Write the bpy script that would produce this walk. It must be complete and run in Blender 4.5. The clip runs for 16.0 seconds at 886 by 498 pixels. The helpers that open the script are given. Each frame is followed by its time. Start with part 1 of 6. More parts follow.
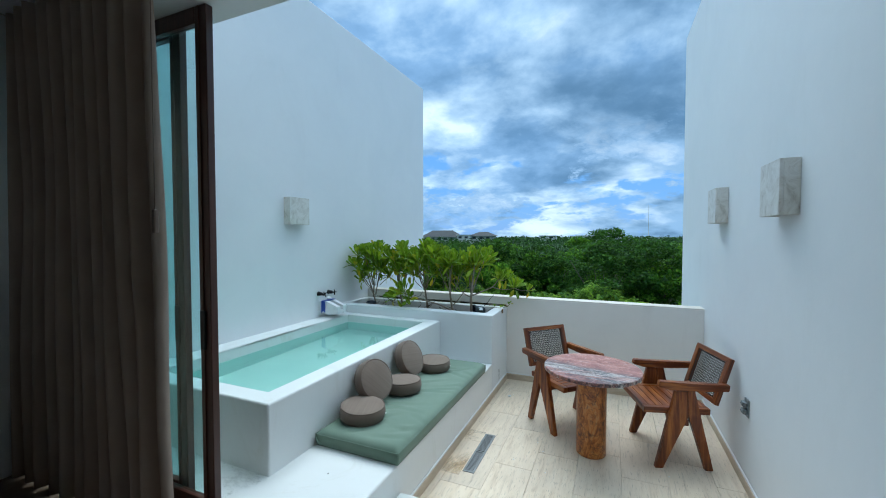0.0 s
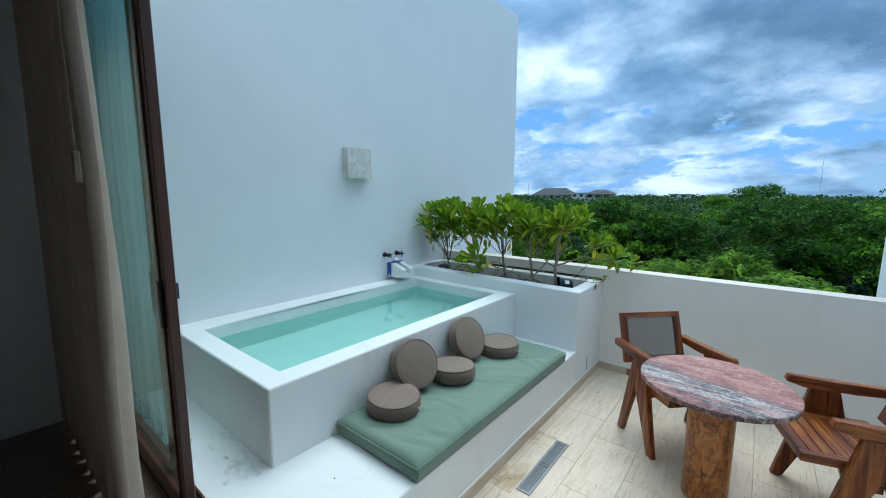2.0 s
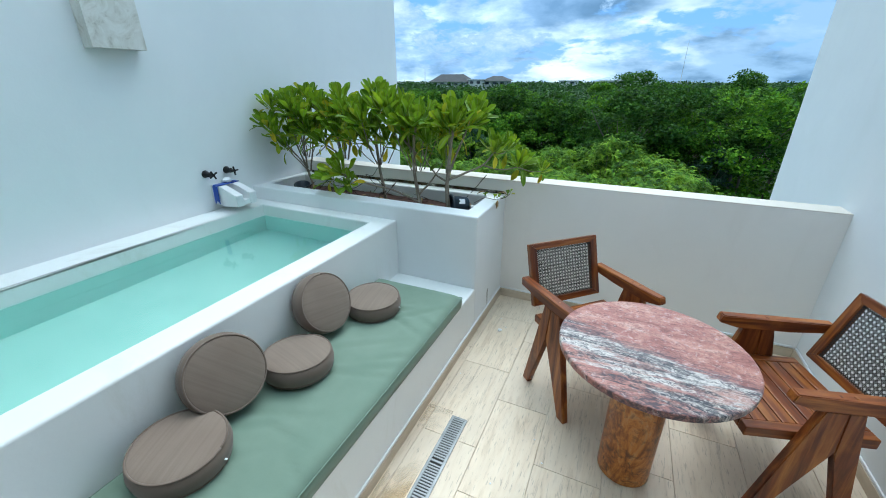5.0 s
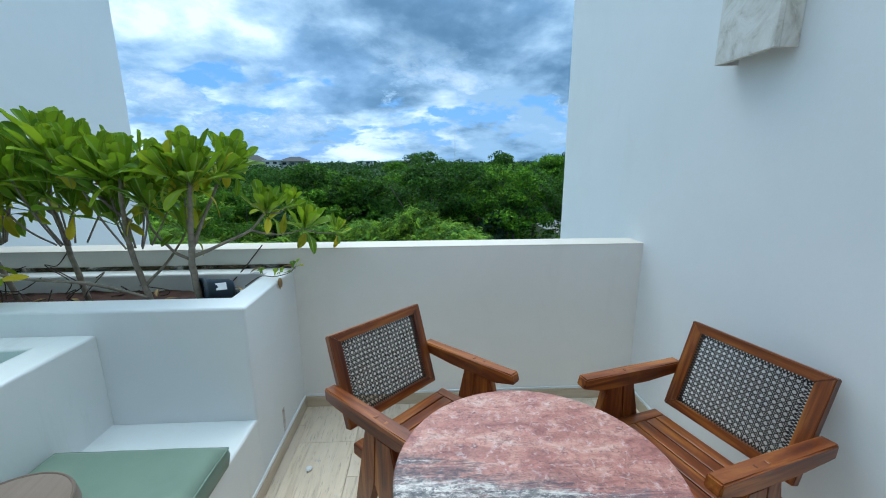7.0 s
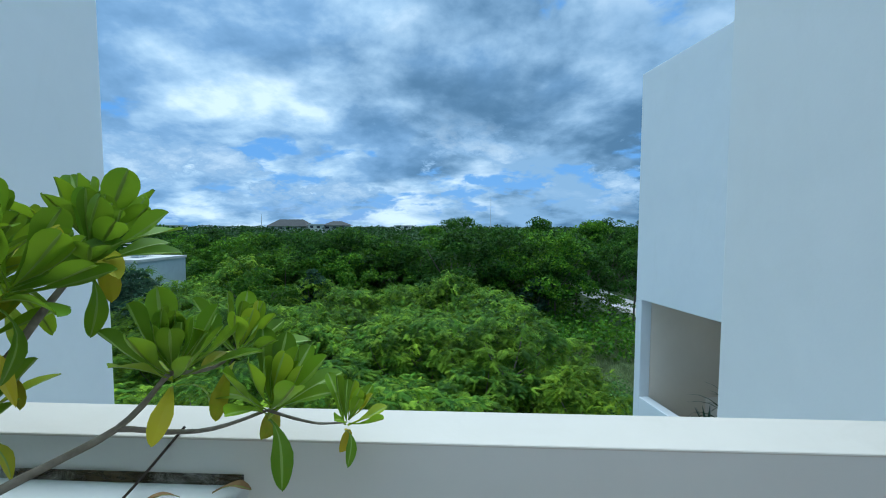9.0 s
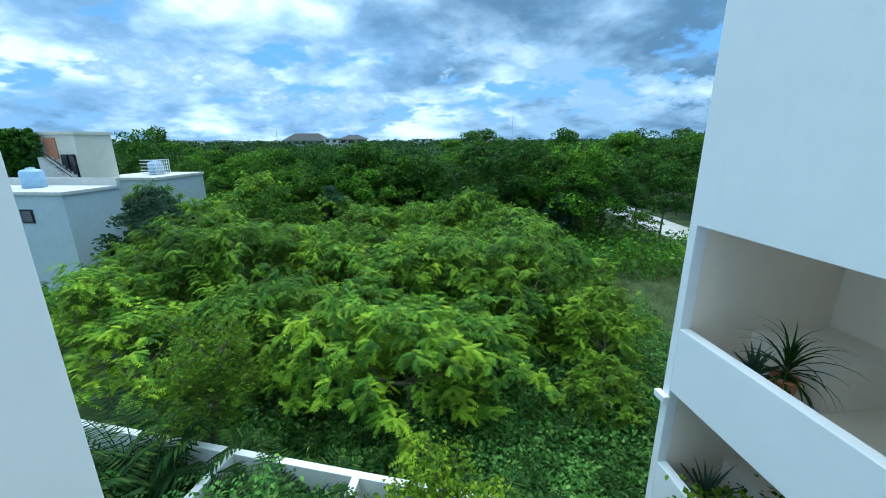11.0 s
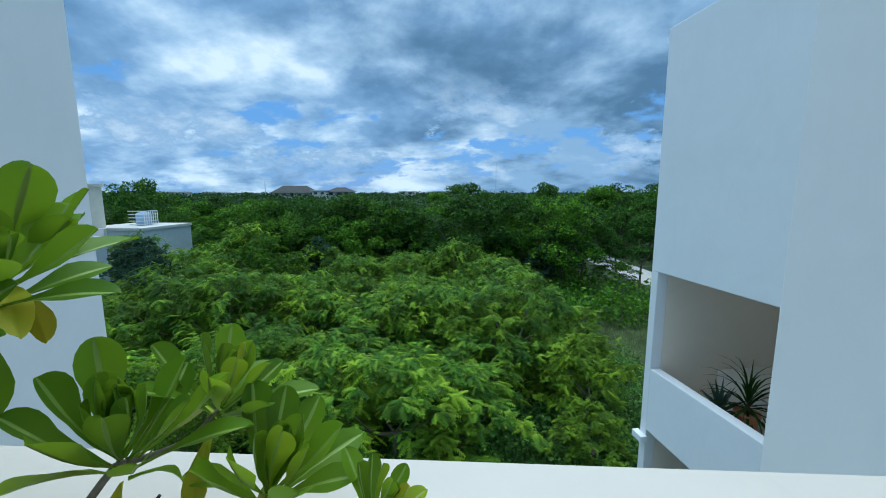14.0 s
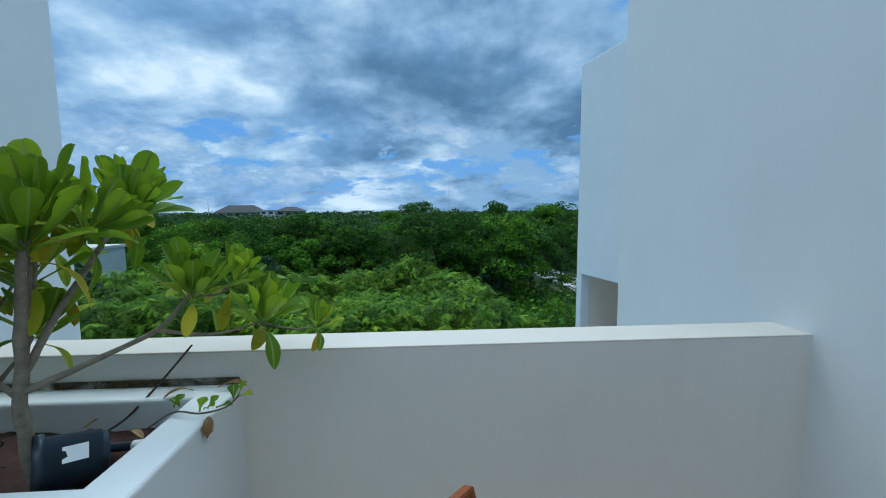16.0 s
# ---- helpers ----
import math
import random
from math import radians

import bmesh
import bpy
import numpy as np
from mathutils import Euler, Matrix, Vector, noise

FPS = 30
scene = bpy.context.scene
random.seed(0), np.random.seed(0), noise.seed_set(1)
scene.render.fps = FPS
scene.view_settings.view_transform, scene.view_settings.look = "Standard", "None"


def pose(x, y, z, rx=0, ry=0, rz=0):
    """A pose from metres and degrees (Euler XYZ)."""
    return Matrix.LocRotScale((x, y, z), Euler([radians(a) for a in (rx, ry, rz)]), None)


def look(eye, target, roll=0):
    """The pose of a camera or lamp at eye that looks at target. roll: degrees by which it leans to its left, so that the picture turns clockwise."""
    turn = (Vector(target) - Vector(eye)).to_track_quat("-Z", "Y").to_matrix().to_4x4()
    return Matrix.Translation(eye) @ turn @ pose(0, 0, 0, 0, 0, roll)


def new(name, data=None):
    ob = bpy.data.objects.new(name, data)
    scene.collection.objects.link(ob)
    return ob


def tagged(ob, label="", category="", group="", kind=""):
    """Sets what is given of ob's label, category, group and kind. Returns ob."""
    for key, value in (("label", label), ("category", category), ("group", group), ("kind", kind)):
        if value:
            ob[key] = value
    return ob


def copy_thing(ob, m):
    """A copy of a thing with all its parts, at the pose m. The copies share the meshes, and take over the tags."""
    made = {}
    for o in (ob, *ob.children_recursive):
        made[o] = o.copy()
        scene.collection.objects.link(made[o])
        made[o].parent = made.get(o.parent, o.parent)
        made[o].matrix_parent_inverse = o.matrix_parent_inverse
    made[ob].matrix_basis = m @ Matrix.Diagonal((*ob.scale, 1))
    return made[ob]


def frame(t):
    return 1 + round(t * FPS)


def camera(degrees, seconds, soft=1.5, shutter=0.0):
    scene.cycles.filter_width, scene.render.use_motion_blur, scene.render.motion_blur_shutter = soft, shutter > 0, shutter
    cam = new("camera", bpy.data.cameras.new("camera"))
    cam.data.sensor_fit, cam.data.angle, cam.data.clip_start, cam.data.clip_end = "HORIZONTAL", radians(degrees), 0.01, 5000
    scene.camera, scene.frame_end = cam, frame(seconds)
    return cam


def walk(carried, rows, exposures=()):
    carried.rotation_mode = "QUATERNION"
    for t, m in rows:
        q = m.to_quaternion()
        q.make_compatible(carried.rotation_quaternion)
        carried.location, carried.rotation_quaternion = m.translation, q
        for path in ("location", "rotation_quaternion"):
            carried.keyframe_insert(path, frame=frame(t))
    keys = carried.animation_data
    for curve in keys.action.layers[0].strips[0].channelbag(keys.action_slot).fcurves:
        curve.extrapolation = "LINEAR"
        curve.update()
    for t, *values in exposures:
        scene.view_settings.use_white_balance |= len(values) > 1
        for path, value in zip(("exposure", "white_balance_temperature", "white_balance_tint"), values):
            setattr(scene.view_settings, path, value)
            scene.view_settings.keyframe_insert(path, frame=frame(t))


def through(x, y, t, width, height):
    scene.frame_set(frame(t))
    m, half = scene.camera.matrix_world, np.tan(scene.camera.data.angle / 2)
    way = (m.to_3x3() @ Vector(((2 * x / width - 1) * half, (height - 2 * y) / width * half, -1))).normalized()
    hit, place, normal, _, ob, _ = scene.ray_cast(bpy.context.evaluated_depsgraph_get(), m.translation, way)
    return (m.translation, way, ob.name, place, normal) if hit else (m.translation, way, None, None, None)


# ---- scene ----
cam = camera(96.9, 16.0, soft=1.0)
PATH = [
    (0, (0.122, 0.356, 1.716), (-0.667, 2.193, 1.653), 0.0),
    (0.5, (0.153, 0.524, 1.699), (-0.772, 2.295, 1.613), 0.0),
    (1, (0.169, 0.716, 1.688), (-0.886, 2.411, 1.571), 0.1),
    (1.5, (0.154, 0.906, 1.694), (-1.012, 2.521, 1.514), 0.1),
    (2, (0.113, 1.129, 1.696), (-1.137, 2.666, 1.42), 0.2),
    (2.5, (0.065, 1.33, 1.689), (-1.246, 2.79, 1.301), 0.1),
    (3, (-0.011, 1.512, 1.686), (-1.358, 2.901, 1.177), 0.1),
    (3.2, (-0.04, 1.584, 1.683), (-1.389, 2.95, 1.123), 0.0),
    (5.3, (-0.258, 2.171, 1.671), (-0.851, 3.908, 0.877), -0.1),
    (5.5, (-0.266, 2.217, 1.642), (-0.734, 4.003, 0.874), -0.2),
    (6, (-0.245, 2.376, 1.576), (-0.421, 4.246, 0.891), -0.3),
    (6.5, (-0.236, 2.583, 1.523), (-0.208, 4.499, 0.951), -0.3),
    (7, (-0.285, 2.804, 1.457), (-0.194, 4.755, 1.023), -0.3),
    (7.5, (-0.306, 3.076, 1.401), (-0.251, 5.057, 1.131), -0.4),
    (8, (-0.347, 3.376, 1.448), (-0.352, 5.373, 1.33), -0.1),
    (8.2, (-0.381, 3.509, 1.47), (-0.404, 5.508, 1.396), 0.0),
    (10.3, (-0.653, 4.818, 1.518), (-0.808, 6.779, 1.155), -0.3),
    (10.5, (-0.657, 4.876, 1.521), (-0.819, 6.825, 1.1), -0.4),
    (11, (-0.666, 4.972, 1.511), (-0.843, 6.911, 0.97), -0.4),
    (11.5, (-0.728, 4.972, 1.527), (-0.919, 6.89, 0.924), -0.3),
    (12, (-0.729, 4.968, 1.543), (-0.935, 6.879, 0.94), -0.4),
    (12.5, (-0.73, 4.88, 1.567), (-0.944, 6.789, 1.01), -0.4),
    (13, (-0.72, 4.679, 1.621), (-0.925, 6.611, 1.143), -0.4),
    (13.5, (-0.672, 4.485, 1.627), (-0.847, 6.442, 1.251), -0.3),
    (14, (-0.62, 4.357, 1.577), (-0.727, 6.334, 1.292), -0.1),
    (14.5, (-0.618, 4.201, 1.545), (-0.606, 6.188, 1.313), -0.4),
    (15, (-0.6, 4.073, 1.483), (-0.46, 6.056, 1.265), -0.3),
    (15.5, (-0.568, 3.863, 1.472), (-0.377, 5.842, 1.254), -0.7),
    (16, (-0.439, 3.682, 1.444), (-0.316, 5.669, 1.253), -0.4),
]
EXPOSURES = [(0.0, 0.13, 5690, 2), (3.0, 0.18, 5730, 2), (5.5, 0.42, 5860, 2), (7.0, 0.22, 5780, 2), (8.0, -0.10, 5590, 1), (10.5, 0.18, 5600, -1), (12.0, 0.50, 5700, -3), (13.0, 0.34, 5650, -1), (14.0, -0.14, 5620, 1), (16.0, -0.22, 5590, 1)]
walk(cam, [(t, look(e, g, r)) for t, e, g, r in PATH], EXPOSURES)

# ---- sky and sun ----
world = bpy.data.worlds.new("world")
scene.world = world
world.use_nodes = True
wt = world.node_tree
wn, wl = wt.nodes, wt.links


def wnode(kind, **values):
    n = wn.new(kind)
    for k, v in values.items():
        n.inputs[k].default_value = v
    return n


def wmath(op, a, b=None, c=None, clamp=False):
    n = wn.new("ShaderNodeMath")
    n.operation, n.use_clamp = op, clamp
    for i, v in enumerate((a, b, c)):
        if v is None:
            continue
        if isinstance(v, (int, float)):
            n.inputs[i].default_value = v
        else:
            wl.new(v, n.inputs[i])
    return n.outputs[0]


def wmix(fac, a, b):
    n = wn.new("ShaderNodeMix")
    n.data_type = "RGBA"
    for socket, v in ((n.inputs["Factor"], fac), (n.inputs["A"], a), (n.inputs["B"], b)):
        if isinstance(v, (int, float)):
            socket.default_value = v
        elif isinstance(v, tuple):
            socket.default_value = v
        else:
            wl.new(v, socket)
    return n.outputs["Result"]


SUN_ELEVATION, SUN_TURN = radians(62), radians(-6)
sky = wn.new("ShaderNodeTexSky")
sky.sky_type = "NISHITA"
sky.sun_disc = False
sky.sun_elevation, sky.sun_rotation = SUN_ELEVATION, SUN_TURN
sky.air_density, sky.dust_density, sky.ozone_density = 1.2, 0.4, 2.5
coord = wn.new("ShaderNodeTexCoord")
axes = wn.new("ShaderNodeSeparateXYZ")
wl.new(coord.outputs["Generated"], axes.inputs[0])
up = wmath("MAXIMUM", axes.outputs[2], 0.0)
flat = wmath("ADD", up, 0.32)
plane = wn.new("ShaderNodeCombineXYZ")
wl.new(wmath("DIVIDE", axes.outputs[0], flat), plane.inputs[0])
wl.new(wmath("DIVIDE", axes.outputs[1], flat), plane.inputs[1])


def cloud_noise(scale, detail, rough, shift, distort=0.0):
    m = wn.new("ShaderNodeMapping")
    m.inputs["Location"].default_value = shift
    wl.new(plane.outputs[0], m.inputs["Vector"])
    n = wnode("ShaderNodeTexNoise", Scale=scale, Detail=detail, Roughness=rough, Distortion=distort)
    wl.new(m.outputs[0], n.inputs["Vector"])
    return n.outputs["Fac"]


def wramp(value, lo, hi):
    n = wn.new("ShaderNodeMapRange")
    n.interpolation_type = "SMOOTHSTEP"
    n.inputs["From Min"].default_value, n.inputs["From Max"].default_value = lo, hi
    wl.new(value, n.inputs["Value"])
    return n.outputs[0]


thick = wmath("ADD", wmath("MULTIPLY", cloud_noise(1.25, 9.0, 0.55, (5.3, 0.4, 0.0), 0.2), 0.62), wmath("MULTIPLY", cloud_noise(5.2, 8.0, 0.55, (2.0, 7.0, 5.0), 0.2), 0.38))
thick = wmath("ADD", thick, wmath("MULTIPLY", wmath("SUBTRACT", up, 0.18), 0.08))
cover = wramp(thick, 0.40, 0.465)
tone = wmath("ADD", wmath("MULTIPLY", cloud_noise(1.45, 9.0, 0.54, (8.3, 2.2, 1.0), 0.2), 0.74), wmath("MULTIPLY", cloud_noise(5.0, 9.0, 0.56, (1.1, 3.0, 2.0), 0.15), 0.26))
heavy = wramp(wmath("ADD", cloud_noise(1.15, 7.0, 0.52, (1.4, 6.1, 3.0), 0.3), wmath("MULTIPLY", wmath("ADD", axes.outputs[0], 0.12), 0.26)), 0.40, 0.60)
high = wramp(up, 0.50, 0.95)
blue = wmix(0.8, sky.outputs[0], (1.5, 3.9, 8.4, 1))
shade = wn.new("ShaderNodeValToRGB")
stops = ((0.38, (1.8, 3.2, 5.2)), (0.46, (2.9, 4.6, 7.0)), (0.53, (5.4, 7.1, 9.0)), (0.59, (8.8, 9.8, 10.8)))
while len(shade.color_ramp.elements) < len(stops):
    shade.color_ramp.elements.new(0.5)
for e, (p, c) in zip(shade.color_ramp.elements, stops):
    e.position, e.color = p, (*c, 1)
wl.new(tone, shade.inputs[0])
dark_cloud = wmix(wramp(tone, 0.42, 0.60), (1.25, 2.30, 3.7, 1), (3.3, 5.0, 7.2, 1))
cloud = wmix(heavy, shade.outputs[0], dark_cloud)
body = wmix(cover, blue, cloud)
# heaped white clouds low over the horizon
tall = wn.new("ShaderNodeMapping")
tall.inputs["Scale"].default_value = (1.0, 1.0, 2.1)
wl.new(coord.outputs["Generated"], tall.inputs["Vector"])
puff = wnode("ShaderNodeTexVoronoi", Scale=8.5, Detail=4.0, Roughness=0.62, Lacunarity=2.3)
puff.feature, puff.normalize = "SMOOTH_F1", True
puff.inputs["Smoothness"].default_value = 0.35
bend = wnode("ShaderNodeTexNoise", Scale=9.0, Detail=6.0, Roughness=0.6)
wl.new(tall.outputs[0], bend.inputs["Vector"])
shifted = wn.new("ShaderNodeVectorMath")
shifted.operation = "MULTIPLY_ADD"
wl.new(bend.outputs["Color"], shifted.inputs[0])
shifted.inputs[1].default_value = (0.10, 0.10, 0.10)
wl.new(tall.outputs[0], shifted.inputs[2])
wl.new(shifted.outputs[0], puff.inputs["Vector"])
large = wnode("ShaderNodeTexNoise", Scale=3.2, Detail=5.0, Roughness=0.55)
wl.new(tall.outputs[0], large.inputs["Vector"])
heap_of = wmath("SUBTRACT", wmath("MULTIPLY", large.outputs["Fac"], 1.5), wmath("MULTIPLY", puff.outputs["Distance"], 1.25))
low = wmath("MULTIPLY", wramp(up, 0.015, 0.09), wmath("SUBTRACT", 1.0, wramp(up, 0.13, 0.30)))
heaped = wmath("MULTIPLY", wramp(heap_of, 0.43, 0.54), low)
lit = wmix(wramp(heap_of, 0.46, 0.78), (3.3, 5.0, 7.3, 1), (6.6, 7.8, 9.2, 1))
body = wmix(heaped, body, lit)
# an overcast sky is brightest overhead
body = wmix(high, body, (15.0, 18.0, 20.5, 1))
wl.new(body, wn["Background"].inputs["Color"])
wn["Background"].inputs["Strength"].default_value = 0.10

sun_data = bpy.data.lights.new("sun", "SUN")
sun_data.energy, sun_data.angle, sun_data.color = 1.7, radians(45), (1.0, 0.95, 0.88)
sun = new("sun", sun_data)
sun.matrix_basis = look((0, 0, 0), (-math.sin(SUN_TURN) * math.cos(SUN_ELEVATION), -math.cos(SUN_TURN) * math.cos(SUN_ELEVATION), -math.sin(SUN_ELEVATION)))

# ---- materials ----
class Mat:
    """A procedural material: a small builder over the node tree."""

    def __init__(self, name, rough=0.6, metal=0.0, space="Object"):
        self.m = bpy.data.materials.new(name)
        self.m.use_nodes = True
        self.t = self.m.node_tree
        self.b = self.t.nodes["Principled BSDF"]
        self.b.inputs["Roughness"].default_value = rough
        self.b.inputs["Metallic"].default_value = metal
        self.c = self.t.nodes.new("ShaderNodeTexCoord").outputs[space]

    def link(self, value, socket):
        if isinstance(value, (int, float)):
            socket.default_value = value
        elif isinstance(value, tuple):
            socket.default_value = (*value, 1) if len(value) == 3 else value
        else:
            self.t.links.new(value, socket)

    def scaled(self, stretch=(1, 1, 1), turn=(0, 0, 0), shift=None):
        n = self.t.nodes.new("ShaderNodeMapping")
        n.inputs["Scale"].default_value = stretch
        n.inputs["Rotation"].default_value = [radians(a) for a in turn]
        self.link(self.c, n.inputs["Vector"])
        if shift is not None:
            add = self.t.nodes.new("ShaderNodeVectorMath")
            add.operation = "ADD"
            self.link(n.outputs[0], add.inputs[0])
            self.link(shift, add.inputs[1])
            return add.outputs[0]
        return n.outputs[0]

    def noise(self, scale, detail=4.0, rough=0.55, stretch=(1, 1, 1), distort=0.0, turn=(0, 0, 0), shift=None):
        n = self.t.nodes.new("ShaderNodeTexNoise")
        for k, v in (("Scale", scale), ("Detail", detail), ("Roughness", rough), ("Distortion", distort)):
            n.inputs[k].default_value = v
        self.link(self.scaled(stretch, turn, shift), n.inputs["Vector"])
        return n.outputs["Fac"]

    def ramp(self, value, *stops):
        n = self.t.nodes.new("ShaderNodeValToRGB")
        e = n.color_ramp.elements
        while len(e) < len(stops):
            e.new(0.5)
        for k, (p, c) in zip(e, stops):
            k.position, k.color = p, ((c, c, c, 1) if isinstance(c, (int, float)) else (*c, 1))
        self.link(value, n.inputs[0])
        return n.outputs[0]

    def mix(self, fac, a, b, how="MIX"):
        n = self.t.nodes.new("ShaderNodeMix")
        n.data_type, n.blend_type = "RGBA", how
        for s, v in ((n.inputs["Factor"], fac), (n.inputs["A"], a), (n.inputs["B"], b)):
            self.link(v, s)
        return n.outputs["Result"]

    def maths(self, op, a, b):
        n = self.t.nodes.new("ShaderNodeMath")
        n.operation = op
        self.link(a, n.inputs[0])
        self.link(b, n.inputs[1])
        return n.outputs[0]

    def random(self):
        return self.t.nodes.new("ShaderNodeObjectInfo").outputs["Random"]

    def island(self):
        return self.t.nodes.new("ShaderNodeNewGeometry").outputs["Random Per Island"]

    def colour(self, value):
        self.link(value, self.b.inputs["Base Color"])
        return self

    def rough(self, value):
        self.link(value, self.b.inputs["Roughness"])
        return self

    def bump(self, value, strength=0.3, distance=0.01):
        n = self.t.nodes.new("ShaderNodeBump")
        n.inputs["Strength"].default_value, n.inputs["Distance"].default_value = strength, distance
        self.link(value, n.inputs["Height"])
        self.link(n.outputs[0], self.b.inputs["Normal"])
        return self


def plaster(name, a, b, stain=None, amount=0.0, rough=0.75):
    k = Mat(name, rough)
    base = k.mix(k.ramp(k.noise(1.3, 5, 0.6, distort=0.6), (0.3, 0.0), (0.7, 1.0)), a, b)
    base = k.mix(k.ramp(k.noise(9, 6, 0.65), (0.35, 0.0), (0.8, 0.25)), base, tuple(0.93 * v for v in a))
    if stain:
        base = k.mix(k.ramp(k.noise(2.1, 8, 0.7, (1, 1, 0.35), 1.2), (0.56, 0.0), (0.78, amount)), base, stain)
    k.colour(base)
    k.rough(k.ramp(k.noise(5, 5), (0.3, rough - 0.08), (0.7, rough + 0.1)))
    n = k.maths("ADD", k.noise(5, 4, 0.5), k.maths("MULTIPLY", k.noise(60, 4, 0.6), 0.22))
    return k.bump(n, 0.16, 0.010).m


wall_paint = plaster("wall_paint", (0.80, 0.81, 0.81), (0.76, 0.775, 0.78), (0.62, 0.62, 0.58), 0.16)
polished_cement = plaster("polished_cement", (0.82, 0.825, 0.81), (0.77, 0.78, 0.76), (0.52, 0.49, 0.38), 0.45, 0.5)
# warm beige parapet top, darkened to hold back the light falling on it
dimmed_top_cement = plaster("dimmed_top_cement", (0.66, 0.60, 0.525), (0.61, 0.555, 0.485), (0.48, 0.43, 0.36), 0.35, 0.6)
# parapet colour, raised and warmed for light bounced off the floor
parapet_bounce_paint = plaster("parapet_bounce_paint", (0.85, 0.825, 0.785), (0.81, 0.785, 0.745), (0.62, 0.58, 0.52), 0.2)
warm_plaster = plaster("warm_plaster", (0.82, 0.76, 0.67), (0.77, 0.715, 0.63), (0.5, 0.46, 0.38), 0.25)
recess_plaster = plaster("recess_plaster", (0.86, 0.76, 0.63), (0.82, 0.72, 0.59), (0.6, 0.52, 0.42), 0.2)
cream_plaster = plaster("cream_plaster", (0.70, 0.66, 0.55), (0.62, 0.59, 0.49), (0.42, 0.40, 0.33), 0.3)
garden_plaster = plaster("garden_plaster", (0.78, 0.78, 0.76), (0.70, 0.70, 0.67), (0.30, 0.31, 0.26), 0.55)
# bluish shade on the pale houses is put into this plaster colour
shaded_house_plaster = plaster("shaded_house_plaster", (0.48, 0.55, 0.57), (0.42, 0.49, 0.51), (0.25, 0.28, 0.27), 0.4)
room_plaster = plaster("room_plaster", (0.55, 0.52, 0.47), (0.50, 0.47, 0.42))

k = Mat("pool_plaster", 0.55)
k.colour(k.mix(k.ramp(k.noise(3, 5), (0.3, 0.0), (0.7, 1.0)), (0.36, 0.62, 0.575), (0.42, 0.68, 0.63)))
pool_plaster = k.bump(k.noise(18, 4), 0.1, 0.004).m

k = Mat("water", 0.02)
k.colour((0.80, 0.97, 0.94))
k.b.inputs["Transmission Weight"].default_value = 1.0
k.b.inputs["IOR"].default_value = 1.33
water_mat = k.bump(k.noise(7, 3, 0.5, distort=0.8), 0.10, 0.01).m

k = Mat("tinted_glass", 0.01)
k.colour((0.62, 0.86, 0.86))
k.b.inputs["Transmission Weight"].default_value = 1.0
k.b.inputs["IOR"].default_value = 1.45
glass_mat = k.m
k = Mat("dark_window_glass", 0.06)
k.colour((0.02, 0.03, 0.035))
dark_glass = k.m

# travertine: streaks along the tile, tone by tile
k = Mat("travertine", 0.42)
rnd = k.random()
vec = k.t.nodes.new("ShaderNodeCombineXYZ")
for i, s in enumerate((7.0, 13.0, 3.0)):
    k.link(k.maths("MULTIPLY", rnd, s), vec.inputs[i])
shift = vec.outputs[0]
streak = k.noise(5.0, 8, 0.62, (7.0, 0.8, 1), 0.5, shift=shift)
cloudy = k.noise(2.6, 5, 0.6, (1.6, 1, 1), 0.4, shift=shift)
base = k.ramp(streak, (0.28, (0.56, 0.42, 0.28)), (0.45, (0.78, 0.635, 0.47)), (0.62, (0.83, 0.70, 0.54)), (0.8, (0.64, 0.52, 0.39)))
base = k.mix(k.ramp(cloudy, (0.35, 0.0), (0.75, 0.6)), base, (0.58, 0.475, 0.36))
base = k.mix(k.ramp(rnd, (0.0, 0.0), (1.0, 0.5)), base, (0.60, 0.51, 0.41))
vein = k.ramp(k.noise(3.2, 10, 0.70, (9.0, 0.55, 1), 0.7, shift=shift), (0.57, 0.0), (0.62, 0.60), (0.66, 0.15), (0.74, 0.5))
base = k.mix(k.mix(1.0, vein, k.ramp(k.noise(1.7, 4, 0.6, shift=shift), (0.48, 0.0), (0.62, 1.0)), "MULTIPLY"), base, (0.34, 0.265, 0.20))
pits = k.ramp(k.noise(40, 4, 0.6, (3.2, 0.4, 1), 0.3, shift=shift), (0.58, 0.0), (0.68, 1.0))
base = k.mix(k.maths("MULTIPLY", pits, 0.55), base, (0.30, 0.24, 0.18))
k.colour(base).rough(k.ramp(streak, (0.3, 0.36), (0.7, 0.55)))
travertine = k.bump(k.maths("SUBTRACT", 1.0, pits), 0.35, 0.002).m

k = Mat("grout", 0.9)
k.colour(k.mix(k.noise(20, 4), (0.62, 0.52, 0.40), (0.69, 0.59, 0.47)))
grout = k.m
k = Mat("base_stone", 0.5)
k.colour(k.ramp(k.noise(4, 6, 0.6, (1, 1, 5), 0.4), (0.3, (0.48, 0.39, 0.28)), (0.7, (0.62, 0.52, 0.40))))
base_stone = k.m
k = Mat("dirt_line", 0.9)
k.colour((0.09, 0.065, 0.035))
k.link(k.ramp(k.noise(14, 6, 0.7, (0.35, 1, 1), 0.8), (0.38, 0.0), (0.60, 0.95)), k.b.inputs["Alpha"])
dirt_line = k.m
k = Mat("moss_stain", 0.7)
k.colour(k.ramp(k.noise(9, 5, 0.6), (0.3, (0.26, 0.24, 0.13)), (0.7, (0.40, 0.37, 0.24))))
k.link(k.ramp(k.noise(4.5, 8, 0.75, (1, 1.6, 1), 0.3), (0.54, 0.0), (0.84, 0.26)), k.b.inputs["Alpha"])
moss_stain = k.m
k = Mat("rust_stain", 0.55)
k.colour(k.ramp(k.noise(6, 5, 0.6), (0.3, (0.62, 0.42, 0.20)), (0.7, (0.72, 0.56, 0.34))))
